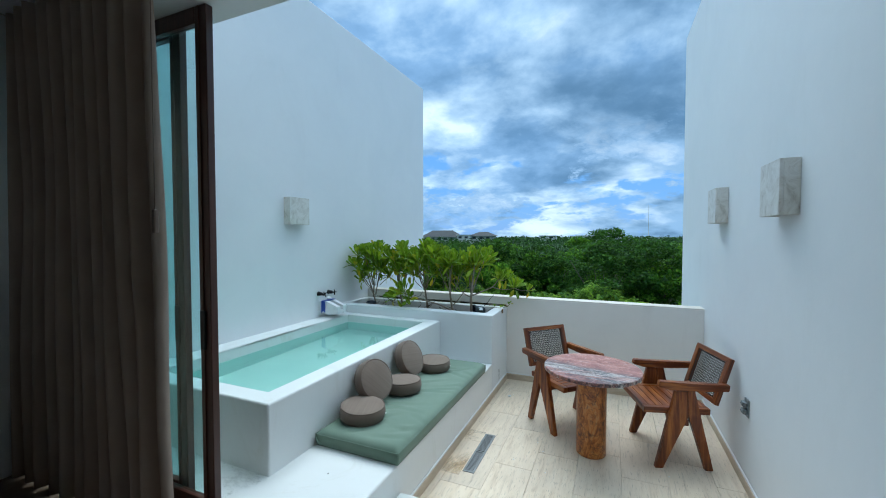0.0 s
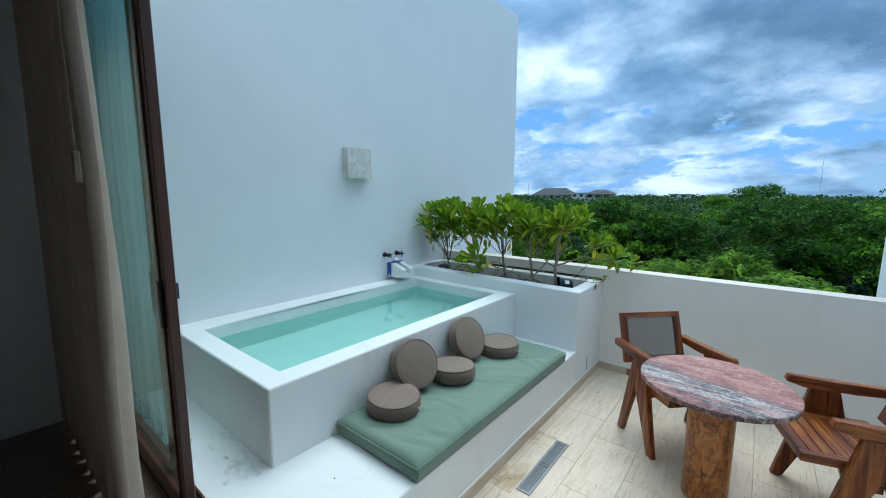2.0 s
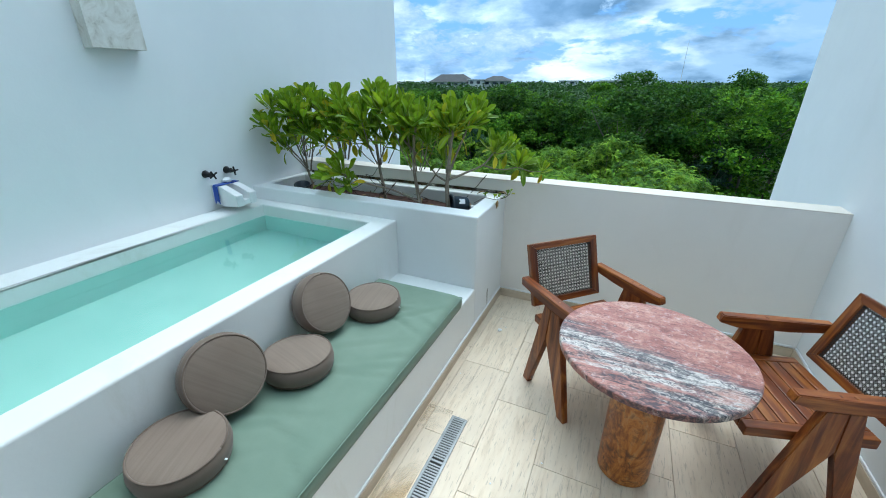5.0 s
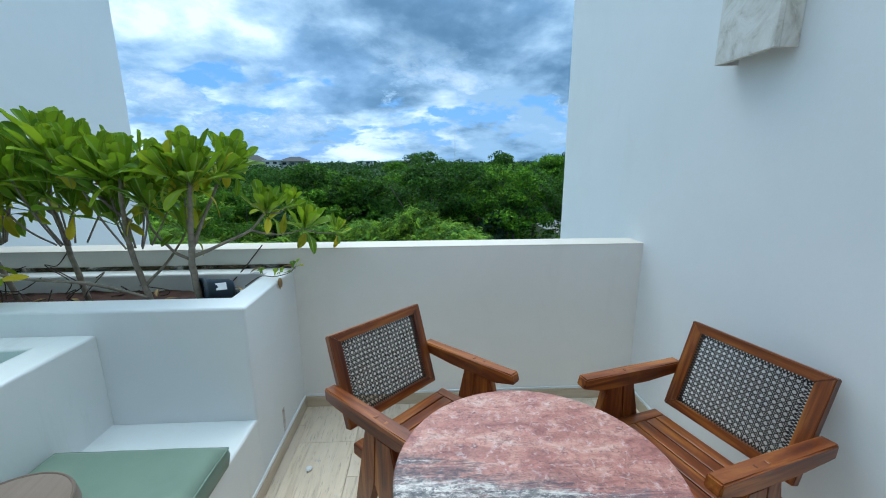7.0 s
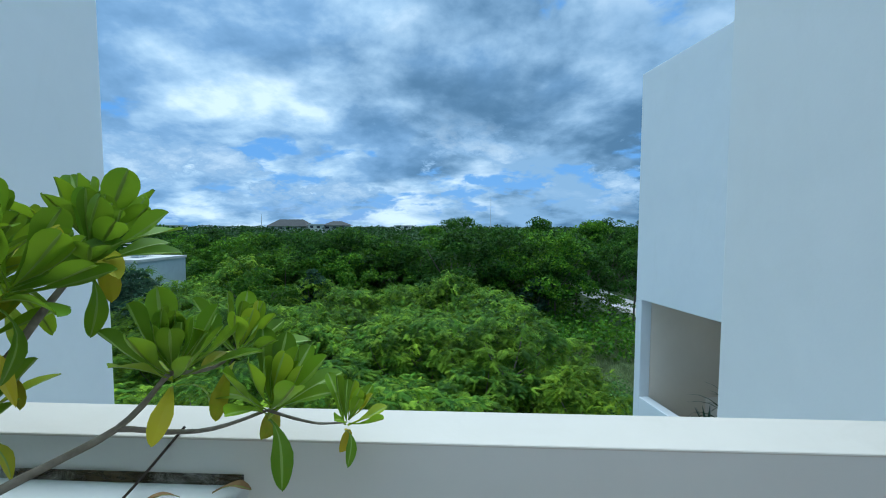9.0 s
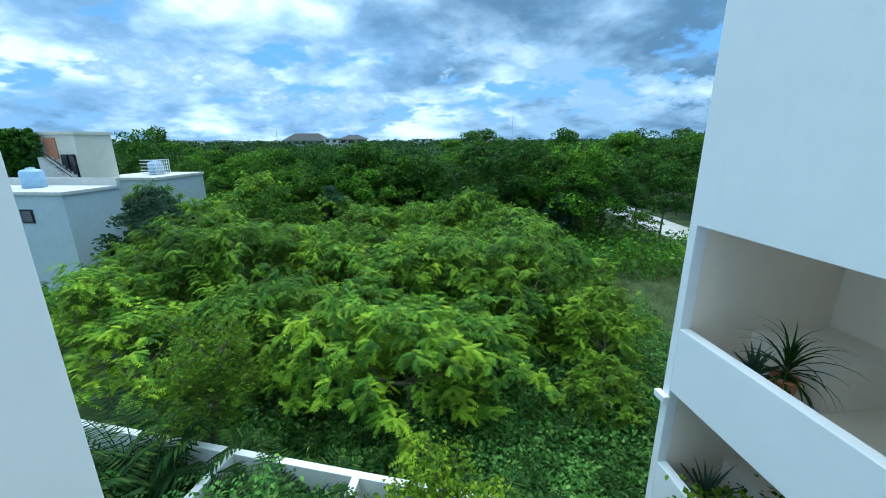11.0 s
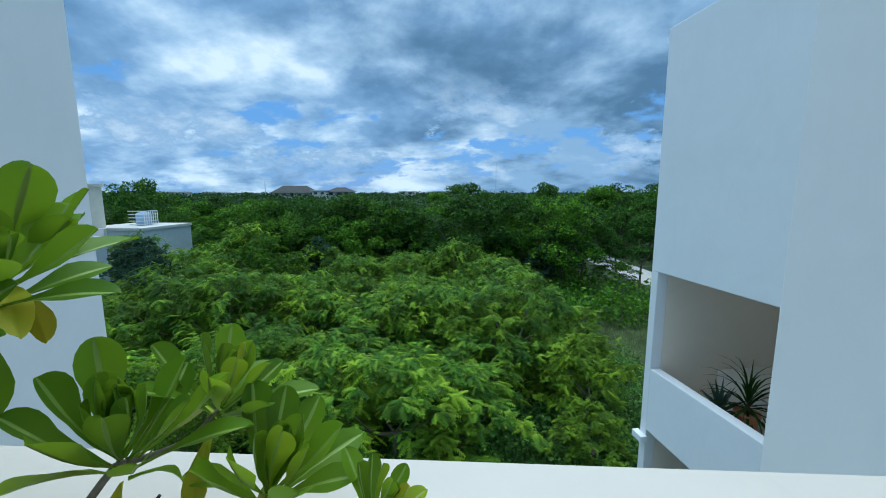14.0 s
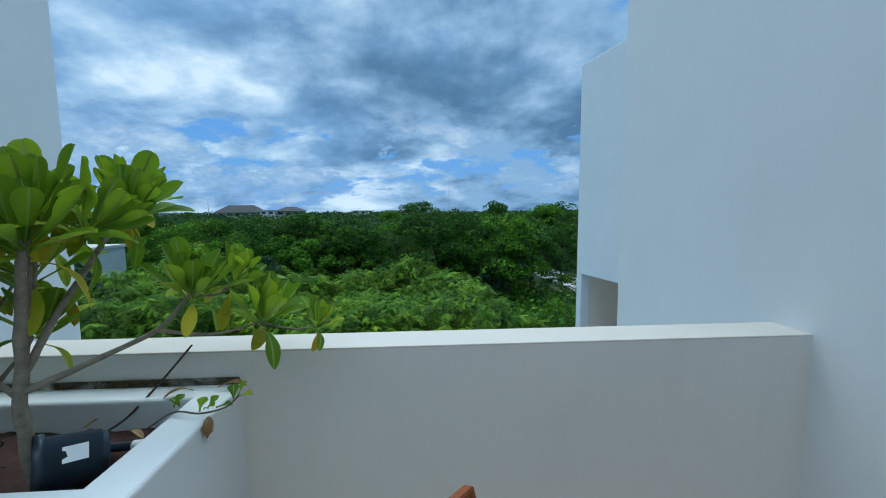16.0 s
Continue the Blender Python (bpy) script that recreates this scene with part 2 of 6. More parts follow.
k.link(k.ramp(k.noise(3.4, 6, 0.65, (1, 0.6, 1), 0.6), (0.45, 0.0), (0.75, 0.55)), k.b.inputs["Alpha"])
rust_stain = k.m

# lamp stone
k = Mat("lamp_marble", 0.45)
v = k.noise(9, 8, 0.65, (1, 1, 1), 1.6)
k.colour(k.ramp(v, (0.30, (0.40, 0.36, 0.30)), (0.44, (0.62, 0.59, 0.53)), (0.60, (0.72, 0.70, 0.65)), (0.75, (0.55, 0.51, 0.45))))
lamp_marble = k.bump(v, 0.12, 0.003).m

# table stones
k = Mat("pink_marble", 0.30)
k.b.inputs["Specular IOR Level"].default_value = 0.3
# a white band with black flecks lies between two rose parts, its edges torn along the grain
sep = k.t.nodes.new("ShaderNodeSeparateXYZ")
k.link(k.c, sep.inputs[0])
across = k.maths("ADD", sep.outputs[1], k.maths("MULTIPLY", sep.outputs[0], 0.27))
grain = (0.9, 5.0, 1.0)
tear = k.maths("ADD", k.maths("MULTIPLY", k.noise(3.0, 9, 0.66, grain, 0.5, (0, 0, 14)), 0.38), k.maths("MULTIPLY", k.noise(22, 6, 0.7, (0.8, 1.6, 1), 0.6, (0, 0, 14)), 0.07))
place = k.maths("ADD", k.maths("MULTIPLY", k.maths("ADD", across, tear), 1.25), 0.222)
rose = k.ramp(k.noise(7, 9, 0.68, (1.0, 2.2, 1), 0.8, (0, 0, 14)), (0.30, (0.22, 0.080, 0.075)), (0.45, (0.41, 0.175, 0.145)), (0.56, (0.50, 0.25, 0.200)), (0.70, (0.62, 0.42, 0.35)))
rose = k.mix(k.ramp(k.noise(55, 6, 0.75, distort=0.8), (0.48, 0.0), (0.64, 0.75)), rose, (0.20, 0.085, 0.085))
rose = k.mix(k.ramp(k.noise(38, 5, 0.7, distort=0.6), (0.55, 0.0), (0.66, 0.7)), rose, (0.62, 0.47, 0.44))
fleck = k.ramp(k.noise(48, 6, 0.74, (1.0, 1.5, 1), 1.0, (0, 0, 14)), (0.46, 0.0), (0.55, 0.9))
fleck = k.mix(1.0, fleck, k.ramp(k.noise(7, 6, 0.65, grain, 0.5, (0, 0, 14)), (0.36, 0.25), (0.54, 1.0)), "MULTIPLY")
white = k.mix(fleck, k.ramp(k.noise(12, 5, 0.6), (0.35, (0.66, 0.60, 0.53)), (0.7, (0.60, 0.55, 0.53))), (0.075, 0.072, 0.095))
white = k.mix(k.ramp(k.noise(5.0, 8, 0.7, grain, 0.6, (0, 0, 14)), (0.50, 0.0), (0.60, 0.75)), white, rose)
base = k.mix(k.ramp(place, (0.16, 0.0), (0.21, 1.0), (0.42, 1.0), (0.46, 0.0)), rose, white)
edge = k.ramp(place, (0.405, 0.0), (0.44, 0.75), (0.455, 0.75), (0.50, 0.0))
edge = k.mix(1.0, edge, k.ramp(k.noise(30, 6, 0.7, grain, 0.8, (0, 0, 14)), (0.42, 0.0), (0.56, 1.0)), "MULTIPLY")
base = k.mix(edge, base, (0.105, 0.070, 0.095))
dark_vein = k.ramp(k.noise(2.6, 9, 0.70, (0.8, 6.5, 1.0), 0.9, (0, 0, 14)), (0.47, 0.0), (0.54, 0.95), (0.62, 0.95), (0.70, 0.2))
dark_vein = k.mix(1.0, dark_vein, k.ramp(place, (0.02, 0.85), (0.24, 1.0), (0.46, 0.75), (0.60, 0.05)), "MULTIPLY")
dark_vein = k.mix(1.0, dark_vein, k.ramp(k.noise(42, 6, 0.72, (1.0, 1.6, 1), 0.8, (0, 0, 14)), (0.40, 0.1), (0.55, 1.0)), "MULTIPLY")
base = k.mix(dark_vein, base, (0.030, 0.036, 0.050))
crack = k.ramp(k.noise(75, 5, 0.7, (0.7, 2.4, 1), 1.2, (0, 0, 14)), (0.57, 0.0), (0.66, 0.8))
base = k.mix(crack, base, (0.10, 0.045, 0.05))
k.colour(base).rough(k.ramp(k.noise(12, 4), (0.3, 0.26), (0.7, 0.44)))
pink_marble = k.m
k = Mat("amber_onyx", 0.32)
v = k.noise(3.6, 10, 0.72, (2.2, 2.2, 0.95), 2.4)
base = k.ramp(v, (0.34, (0.10, 0.028, 0.008)), (0.44, (0.31, 0.095, 0.018)), (0.53, (0.52, 0.19, 0.035)), (0.62, (0.52, 0.26, 0.09)), (0.74, (0.16, 0.065, 0.028)))
base = k.mix(k.ramp(k.noise(22, 6, 0.7, distort=0.8), (0.50, 0.0), (0.64, 0.85)), base, (0.085, 0.032, 0.018))
base = k.mix(k.ramp(k.noise(9, 5, 0.6), (0.64, 0.0), (0.76, 0.6)), base, (0.55, 0.42, 0.32))
k.colour(base)
amber_onyx = k.m


def timber(name, dark, mid, pale, grain_axis, rough=0.38):
    k = Mat(name, rough)
    r = k.random()
    stretch = [14.0, 14.0, 14.0]
    stretch[grain_axis] = 0.9
    v = k.t.nodes.new("ShaderNodeCombineXYZ")
    for i, s in enumerate((3.0, 5.0, 9.0)):
        k.link(k.maths("MULTIPLY", r, s), v.inputs[i])
    g = k.noise(2.2, 6, 0.6, tuple(stretch), 0.5, shift=v.outputs[0])
    base = k.ramp(g, (0.32, dark), (0.5, mid), (0.72, pale))
    base = k.mix(k.ramp(r, (0.0, 0.0), (1.0, 0.55)), base, k.mix(0.5, base, dark))
    base = k.mix(k.ramp(k.noise(5, 5, 0.6, shift=v.outputs[0]), (0.6, 0.0), (0.8, 0.5)), base, pale)
    k.colour(base)
    return k.bump(g, 0.08, 0.003).m


teak = [timber("teak_%s" % n, (0.070, 0.014, 0.005), (0.215, 0.056, 0.013), (0.50, 0.185, 0.035), i, 0.30) for i, n in enumerate("xyz")]
frame_wood = timber("frame_wood", (0.040, 0.012, 0.008), (0.065, 0.020, 0.012), (0.095, 0.032, 0.020), 2, 0.35)
k = Mat("cane", 0.6)
k.colour(k.mix(k.noise(40, 3), (0.010, 0.008, 0.007), (0.026, 0.018, 0.014)))
cane_mat = k.m


def cloth(name, a, b, weave=260.0, rough=0.9, stripe=None):
    k = Mat(name, rough)
    base = k.mix(k.ramp(k.noise(4, 5, 0.6), (0.3, 0.0), (0.7, 1.0)), a, b)
    if stripe:
        s = k.noise(70, 3, 0.6, (1.0, 0.03, 0.03))
        base = k.mix(k.ramp(s, (0.42, 0.0), (0.62, 0.30)), base, stripe)
    k.colour(base)
    k.b.inputs["Sheen Weight"].default_value = 0.15
    return k.bump(k.noise(weave, 2, 0.5), 0.18, 0.002).m


sage_cloth = cloth("sage_cloth", (0.150, 0.220, 0.165), (0.185, 0.255, 0.195))
taupe_cloth = cloth("taupe_cloth", (0.205, 0.150, 0.115), (0.235, 0.180, 0.140), stripe=(0.15, 0.105, 0.08))
taupe_edge = cloth("taupe_edge", (0.15, 0.108, 0.082), (0.18, 0.13, 0.10))
curtain_cloth = cloth("curtain_cloth", (0.41, 0.325, 0.26), (0.47, 0.38, 0.31))
linen = cloth("linen", (0.75, 0.75, 0.74), (0.80, 0.80, 0.79))


def plain(name, a, b, rough=0.5, metal=0.0, scale=14.0):
    k = Mat(name, rough, metal)
    k.colour(k.mix(k.ramp(k.noise(scale, 5, 0.6), (0.3, 0.0), (0.7, 1.0)), a, b))
    return k.bump(k.noise(scale * 4, 3), 0.08, 0.002).m


black_metal = plain("black_metal", (0.012, 0.012, 0.013), (0.025, 0.024, 0.024), 0.38, 0.6)
steel = plain("steel", (0.20, 0.215, 0.225), (0.30, 0.315, 0.325), 0.48, 0.85, 30)
grey_plastic = plain("grey_plastic", (0.16, 0.18, 0.185), (0.20, 0.22, 0.225), 0.5)
black_plastic = plain("black_plastic", (0.008, 0.016, 0.026), (0.016, 0.032, 0.048), 0.35)
white_plastic = plain("white_plastic", (0.72, 0.73, 0.74), (0.80, 0.80, 0.80), 0.4)
dark_gap = plain("dark_gap", (0.01, 0.01, 0.01), (0.02, 0.018, 0.016), 0.8)
blue_ribbon = plain("blue_ribbon", (0.012, 0.05, 0.30), (0.02, 0.07, 0.38), 0.45)
soil_mat = plain("soil", (0.035, 0.014, 0.010), (0.075, 0.032, 0.022), 0.95, 0.0, 30)
terracotta = plain("terracotta", (0.42, 0.17, 0.09), (0.50, 0.22, 0.12), 0.7)
tank_blue = plain("tank_blue", (0.30, 0.45, 0.62), (0.38, 0.54, 0.70), 0.45, 0.0, 3)
thatch = plain("thatch", (0.055, 0.055, 0.055), (0.09, 0.088, 0.085), 0.95, 0.0, 1.2)
concrete = plain("concrete", (0.50, 0.49, 0.46), (0.60, 0.59, 0.56), 0.85, 0.0, 1.5)
wood_floor = timber("room_floor_wood", (0.16, 0.12, 0.09), (0.22, 0.17, 0.13), (0.28, 0.22, 0.17), 1, 0.4)
terrace_floor_far = plain("terrace_floor_far", (0.36, 0.29, 0.22), (0.44, 0.36, 0.28), 0.6, 0.0, 3)


def foliage(name, dark, mid, pale, rough=0.65, through=0.3, glow=None, clump=1.1, own=True):
    """Leaf colours that vary leaf by leaf; light passes through a little."""
    k = Mat(name, rough)
    base = k.ramp(k.island(), (0.0, dark), (0.55, mid), (1.0, pale))
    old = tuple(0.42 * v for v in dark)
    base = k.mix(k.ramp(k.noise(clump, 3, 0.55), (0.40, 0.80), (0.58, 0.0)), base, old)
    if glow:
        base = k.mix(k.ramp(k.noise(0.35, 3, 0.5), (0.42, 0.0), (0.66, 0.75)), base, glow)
    # each tree has its own tone
    tone = k.ramp(k.random(), (0.0, (0.58, 0.62, 0.62)), (0.5, (0.95, 0.97, 0.95)), (1.0, (1.30, 1.22, 1.05)))
    if own:
        base = k.mix(1.0, base, tone, "MULTIPLY")
    k.colour(base)
    k.b.inputs["Specular IOR Level"].default_value = 0.12
    out = [n for n in k.t.nodes if n.type == "OUTPUT_MATERIAL"][0]
    tr = k.t.nodes.new("ShaderNodeBsdfTranslucent")
    k.link(k.mix(0.5, base, pale), tr.inputs["Color"])
    mx = k.t.nodes.new("ShaderNodeMixShader")
    mx.inputs[0].default_value = through
    k.link(k.b.outputs[0], mx.inputs[1])
    k.link(tr.outputs[0], mx.inputs[2])
    k.link(mx.outputs[0], out.inputs["Surface"])
    return k.m


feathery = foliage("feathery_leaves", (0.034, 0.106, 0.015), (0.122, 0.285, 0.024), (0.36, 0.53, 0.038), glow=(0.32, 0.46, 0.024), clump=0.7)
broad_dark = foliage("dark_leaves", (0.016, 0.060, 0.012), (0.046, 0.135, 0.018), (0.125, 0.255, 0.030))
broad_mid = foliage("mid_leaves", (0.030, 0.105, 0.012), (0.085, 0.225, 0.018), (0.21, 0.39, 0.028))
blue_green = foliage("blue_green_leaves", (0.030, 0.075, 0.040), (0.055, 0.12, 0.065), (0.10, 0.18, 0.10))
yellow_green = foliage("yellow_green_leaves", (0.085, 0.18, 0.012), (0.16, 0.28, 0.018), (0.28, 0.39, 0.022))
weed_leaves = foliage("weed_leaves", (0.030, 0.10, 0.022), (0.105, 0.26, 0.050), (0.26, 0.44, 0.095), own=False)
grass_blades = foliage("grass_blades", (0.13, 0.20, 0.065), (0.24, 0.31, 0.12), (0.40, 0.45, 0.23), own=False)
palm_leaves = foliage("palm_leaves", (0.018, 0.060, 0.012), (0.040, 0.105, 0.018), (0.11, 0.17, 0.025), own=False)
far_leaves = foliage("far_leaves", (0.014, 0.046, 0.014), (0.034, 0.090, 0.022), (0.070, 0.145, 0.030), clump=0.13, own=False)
agave_leaf = foliage("agave_leaf", (0.06, 0.11, 0.085), (0.09, 0.15, 0.115), (0.13, 0.20, 0.15), own=False)
bark = plain("bark", (0.085, 0.068, 0.052), (0.17, 0.145, 0.115), 0.9, 0.0, 12)
stem_bark = plain("stem_bark", (0.16, 0.13, 0.095), (0.30, 0.255, 0.20), 0.85, 0.0, 40)
dry_leaf = plain("dry_leaf", (0.22, 0.12, 0.05), (0.36, 0.22, 0.09), 0.7, 0.0, 30)
twig_mat = plain("twig", (0.03, 0.022, 0.018), (0.07, 0.05, 0.04), 0.9, 0.0, 40)

# glossy succulent leaves of the planter shrubs: colour by leaf, paler midrib
k = Mat("shrub_leaf", 0.45)
k.b.inputs["Specular IOR Level"].default_value = 0.25
r = k.random()
base = k.ramp(r, (0.0, (0.060, 0.150, 0.007)), (0.45, (0.135, 0.275, 0.009)), (0.86, (0.26, 0.41, 0.014)), (0.96, (0.36, 0.44, 0.018)), (1.0, (0.55, 0.45, 0.025)))
base = k.mix(k.ramp(k.noise(16, 4, 0.6), (0.4, 0.0), (0.75, 0.35)), base, (0.17, 0.26, 0.03))
k.colour(base)
out = [n for n in k.t.nodes if n.type == "OUTPUT_MATERIAL"][0]
tr = k.t.nodes.new("ShaderNodeBsdfTranslucent")
k.link(k.mix(0.5, base, (0.30, 0.40, 0.02)), tr.inputs["Color"])
mx = k.t.nodes.new("ShaderNodeMixShader")
mx.inputs[0].default_value = 0.42
k.link(k.b.outputs[0], mx.inputs[1])
k.link(tr.outputs[0], mx.inputs[2])
k.link(mx.outputs[0], out.inputs["Surface"])
shrub_leaf = k.bump(k.noise(25, 4), 0.12, 0.004).m
leaf_rib = plain("leaf_rib", (0.20, 0.30, 0.04), (0.27, 0.37, 0.06), 0.5)
# the oldest leaves turn yellow from the tip
k = Mat("old_shrub_leaf", 0.5)
k.b.inputs["Specular IOR Level"].default_value = 0.2
base = k.ramp(k.random(), (0.0, (0.17, 0.30, 0.012)), (0.4, (0.30, 0.38, 0.014)), (1.0, (0.62, 0.47, 0.02)))
base = k.mix(k.ramp(k.noise(11, 5, 0.65), (0.46, 0.0), (0.68, 0.7)), base, (0.52, 0.40, 0.03))
k.colour(base)
old_shrub_leaf = k.bump(k.noise(25, 4), 0.12, 0.004).m

k = Mat("ground", 0.95)
base = k.mix(k.ramp(k.noise(0.25, 6, 0.6), (0.40, 0.0), (0.62, 1.0)), (0.035, 0.065, 0.020), (0.10, 0.135, 0.045))
base = k.mix(k.ramp(k.noise(0.6, 6, 0.65), (0.60, 0.0), (0.70, 0.8)), base, (0.27, 0.24, 0.18))
k.colour(base)
ground_mat = k.bump(k.noise(3, 6), 0.5, 0.2).m
k = Mat("canopy", 0.95)
k.colour(k.ramp(k.noise(0.12, 8, 0.75), (0.35, (0.012, 0.032, 0.008)), (0.5, (0.030, 0.072, 0.014)), (0.68, (0.065, 0.125, 0.024))))
canopy_mat = k.bump(k.noise(0.9, 6, 0.7), 0.9, 0.8).m

# ---- building blocks ----
def mesh_of(name, bm, *materials):
    bmesh.ops.recalc_face_normals(bm, faces=bm.faces)
    me = bpy.data.meshes.new(name)
    bm.to_mesh(me)
    bm.free()
    for m in materials:
        me.materials.append(m)
    return me


def smooth(me, on=True):
    me.polygons.foreach_set("use_smooth", [on] * len(me.polygons))
    return me


def part(name, bm, material, parent, label="", at=None, soft=False):
    """One mesh object under a thing or a part."""
    me = mesh_of(name, bm, material)
    if soft:
        smooth(me)
    ob = new(name, me)
    ob.parent = parent
    if at is not None:
        ob.matrix_basis = at
    return tagged(ob, label)


def thing(name, label, category, at=None, group=""):
    ob = new(name)
    ob.empty_display_size = 0.1
    if at is not None:
        ob.matrix_basis = at
    return tagged(ob, label, category, group)


def setting(name, bm, *materials):
    return tagged(new(name, mesh_of(name, bm, *materials)), kind="structure")


def add_box(bm, x0, x1, y0, y1, z0, z1, bevel=0.0, segments=2, edges="all", at=None):
    m = Matrix.Translation(((x0 + x1) / 2, (y0 + y1) / 2, (z0 + z1) / 2)) @ Matrix.Diagonal((x1 - x0, y1 - y0, z1 - z0, 1))
    if at is not None:
        m = at @ m
    vs = bmesh.ops.create_cube(bm, size=1, matrix=m)["verts"]
    if bevel:
        own = {e for v in vs for e in v.link_edges}
        if edges == "top":
            top = sorted(vs, key=lambda v: v.co.z)[4:]
            own = {e for e in own if e.verts[0] in top and e.verts[1] in top}
        bmesh.ops.bevel(bm, geom=list(own), offset=bevel, segments=segments, affect="EDGES", profile=0.5)
    return bm


def box(*a, **k):
    return add_box(bmesh.new(), *a, **k)


def trough(x0, x1, y0, y1, z0, z1, ix0, ix1, iy0, iy1, zf, bevel=0.012):
    """A block with a rectangular recess in its top."""
    bm = bmesh.new()
    o = [bm.verts.new((x, y, z)) for z in (z0, z1) for x, y in ((x0, y0), (x1, y0), (x1, y1), (x0, y1))]
    i = [bm.verts.new((x, y, z)) for z in (zf, z1) for x, y in ((ix0, iy0), (ix1, iy0), (ix1, iy1), (ix0, iy1))]
    bm.faces.new(o[:4])
    bm.faces.new(i[:4])
    rim = []
    for k in range(4):
        n = (k + 1) % 4
        bm.faces.new((o[k], o[n], o[4 + n], o[4 + k]))
        bm.faces.new((i[k], i[n], i[4 + n], i[4 + k]))
        rim.append(bm.faces.new((o[4 + k], o[4 + n], i[4 + n], i[4 + k])))
    edges = {e for f in rim for e in f.edges if not ((e.verts[0] in o) ^ (e.verts[1] in o))}
    edges |= {e for e in bm.edges if {e.verts[0], e.verts[1]} == {o[1], o[5]}}
    bmesh.ops.bevel(bm, geom=list(edges), offset=bevel, segments=3, affect="EDGES", profile=0.5)
    return bm


def add_tube(bm, points, radii, sides=8, cap=True):
    """A tapered tube through points."""
    pts = [Vector(p) for p in points]
    rings = []
    side = None
    for i, p in enumerate(pts):
        d = (pts[min(i + 1, len(pts) - 1)] - pts[max(i - 1, 0)]).normalized()
        if side is None:
            side = d.orthogonal().normalized()
        side = (side - d * side.dot(d)).normalized()
        other = d.cross(side)
        r = radii[i] if isinstance(radii, (list, tuple)) else radii
        rings.append([bm.verts.new(p + (side * math.cos(a) + other * math.sin(a)) * r) for a in (2 * math.pi * s / sides for s in range(sides))])
    for a, b in zip(rings, rings[1:]):
        for s in range(sides):
            bm.faces.new((a[s], a[(s + 1) % sides], b[(s + 1) % sides], b[s]))
    if cap:
        bm.faces.new(rings[0])
        bm.faces.new(rings[-1])
    return bm


def tube(points, radii, sides=8):
    return add_tube(bmesh.new(), points, radii, sides)


def lathe(profile, sides=32, squash=1.0):
    """Turns a profile of (radius, z) about z."""
    bm = bmesh.new()
    rings = []
    for r, z in profile:
        if r < 1e-6:
            rings.append([bm.verts.new((0, 0, z))])
        else:
            rings.append([bm.verts.new((r * math.cos(2 * math.pi * s / sides), squash * r * math.sin(2 * math.pi * s / sides), z)) for s in range(sides)])
    for a, b in zip(rings, rings[1:]):
        for s in range(sides):
            n = (s + 1) % sides
            if len(a) == 1 and len(b) == 1:
                continue
            if len(a) == 1:
                bm.faces.new((a[0], b[s], b[n]))
            elif len(b) == 1:
                bm.faces.new((a[s], a[n], b[0]))
            else:
                bm.faces.new((a[s], a[n], b[n], b[s]))
    return bm


def spline(points, steps=6):
    """A smooth run of points through the given ones."""
    p = [Vector(q) for q in points]
    p = [2 * p[0] - p[1]] + p + [2 * p[-1] - p[-2]]
    out = []
    for i in range(1, len(p) - 2):
        for s in range(steps):
            t = s / steps
            a, b, c, d = p[i - 1:i + 3]
            out.append(0.5 * ((2 * b) + (c - a) * t + (2 * a - 5 * b + 4 * c - d) * t * t + (3 * b - a - 3 * c + d) * t ** 3))
    return out + [p[-2]]


# ---- the terrace ----
XL, XR, XP = -3.017, 0.985, -1.030          # inner faces of the side walls, face of the platform
YD, YP, YQ = 1.680, 4.985, 5.150            # door line, inner and outer face of the parapet
YE, YF = 6.770, 6.385                       # ends of the side walls
GROUND = -8.6
HP, HPLAT, HTUB, HPLANT = 0.990, 0.360, 0.775, 0.878

setting("wall_left", box(XL - 0.22, XL, -3.2, YE, GROUND, 4.36, bevel=0.012), wall_paint)
setting("wall_right", box(XR, XR + 0.22, -3.2, YF, GROUND, 4.29, bevel=0.012), wall_paint)
setting("parapet", box(XL, XR, YP, YQ, GROUND, HP - 0.006), parapet_bounce_paint)
# thin added layer that carries the darkened top colour
setting("parapet_coping", box(XL, XR, YP - 0.0005, YQ + 0.0005, HP - 0.006, HP, bevel=0.004, edges="top"), dimmed_top_cement)
setting("floor_slab", box(XL, XR, YD, YP, -0.30, -0.012), grout)
setting("platform", trough(XL, XP, YD, 4.36, -0.012, HPLAT, -2.86, -1.73, 2.05, 4.30, 0.0), polished_cement)
setting("planter_box", trough(XL, XP, 4.36, YP, -0.012, HPLANT, XL + 0.08, -1.145, 4.495, 4.885, 0.70), wall_paint)
setting("step", box(XP + 0.002, XR, YD, 2.385, -0.012, 0.18, bevel=0.008, edges="top"), polished_cement)

tub = setting("plunge_pool", trough(XL, -1.637, 1.965, 4.3595, 0.004, HTUB, -2.80, -1.785, 2.105, 4.245, 0.325), polished_cement)
lining = trough(-2.799, -1.786, 2.106, 4.244, 0.326, 0.668, -2.792, -1.793, 2.113, 4.237, 0.335, bevel=0.002)
part("pool_lining", lining, pool_plaster, tub, "pale turquoise pool lining")
bm = bmesh.new()
bmesh.ops.create_grid(bm, x_segments=24, y_segments=48, size=0.5, matrix=Matrix.Translation((-2.2925, 3.175, 0.690)) @ Matrix.Diagonal((1.012, 2.136, 1, 1)))
pool_water = part("water_surface", bm, water_mat, tub, "clear still turquoise water", soft=True)
pool_water.visible_shadow = False

# skirting of stone with a white fillet above
def skirting(name, x0, x1, y0, y1):
    setting(name, box(x0, x1, y0, y1, 0.0, 0.068, bevel=0.003), base_stone)


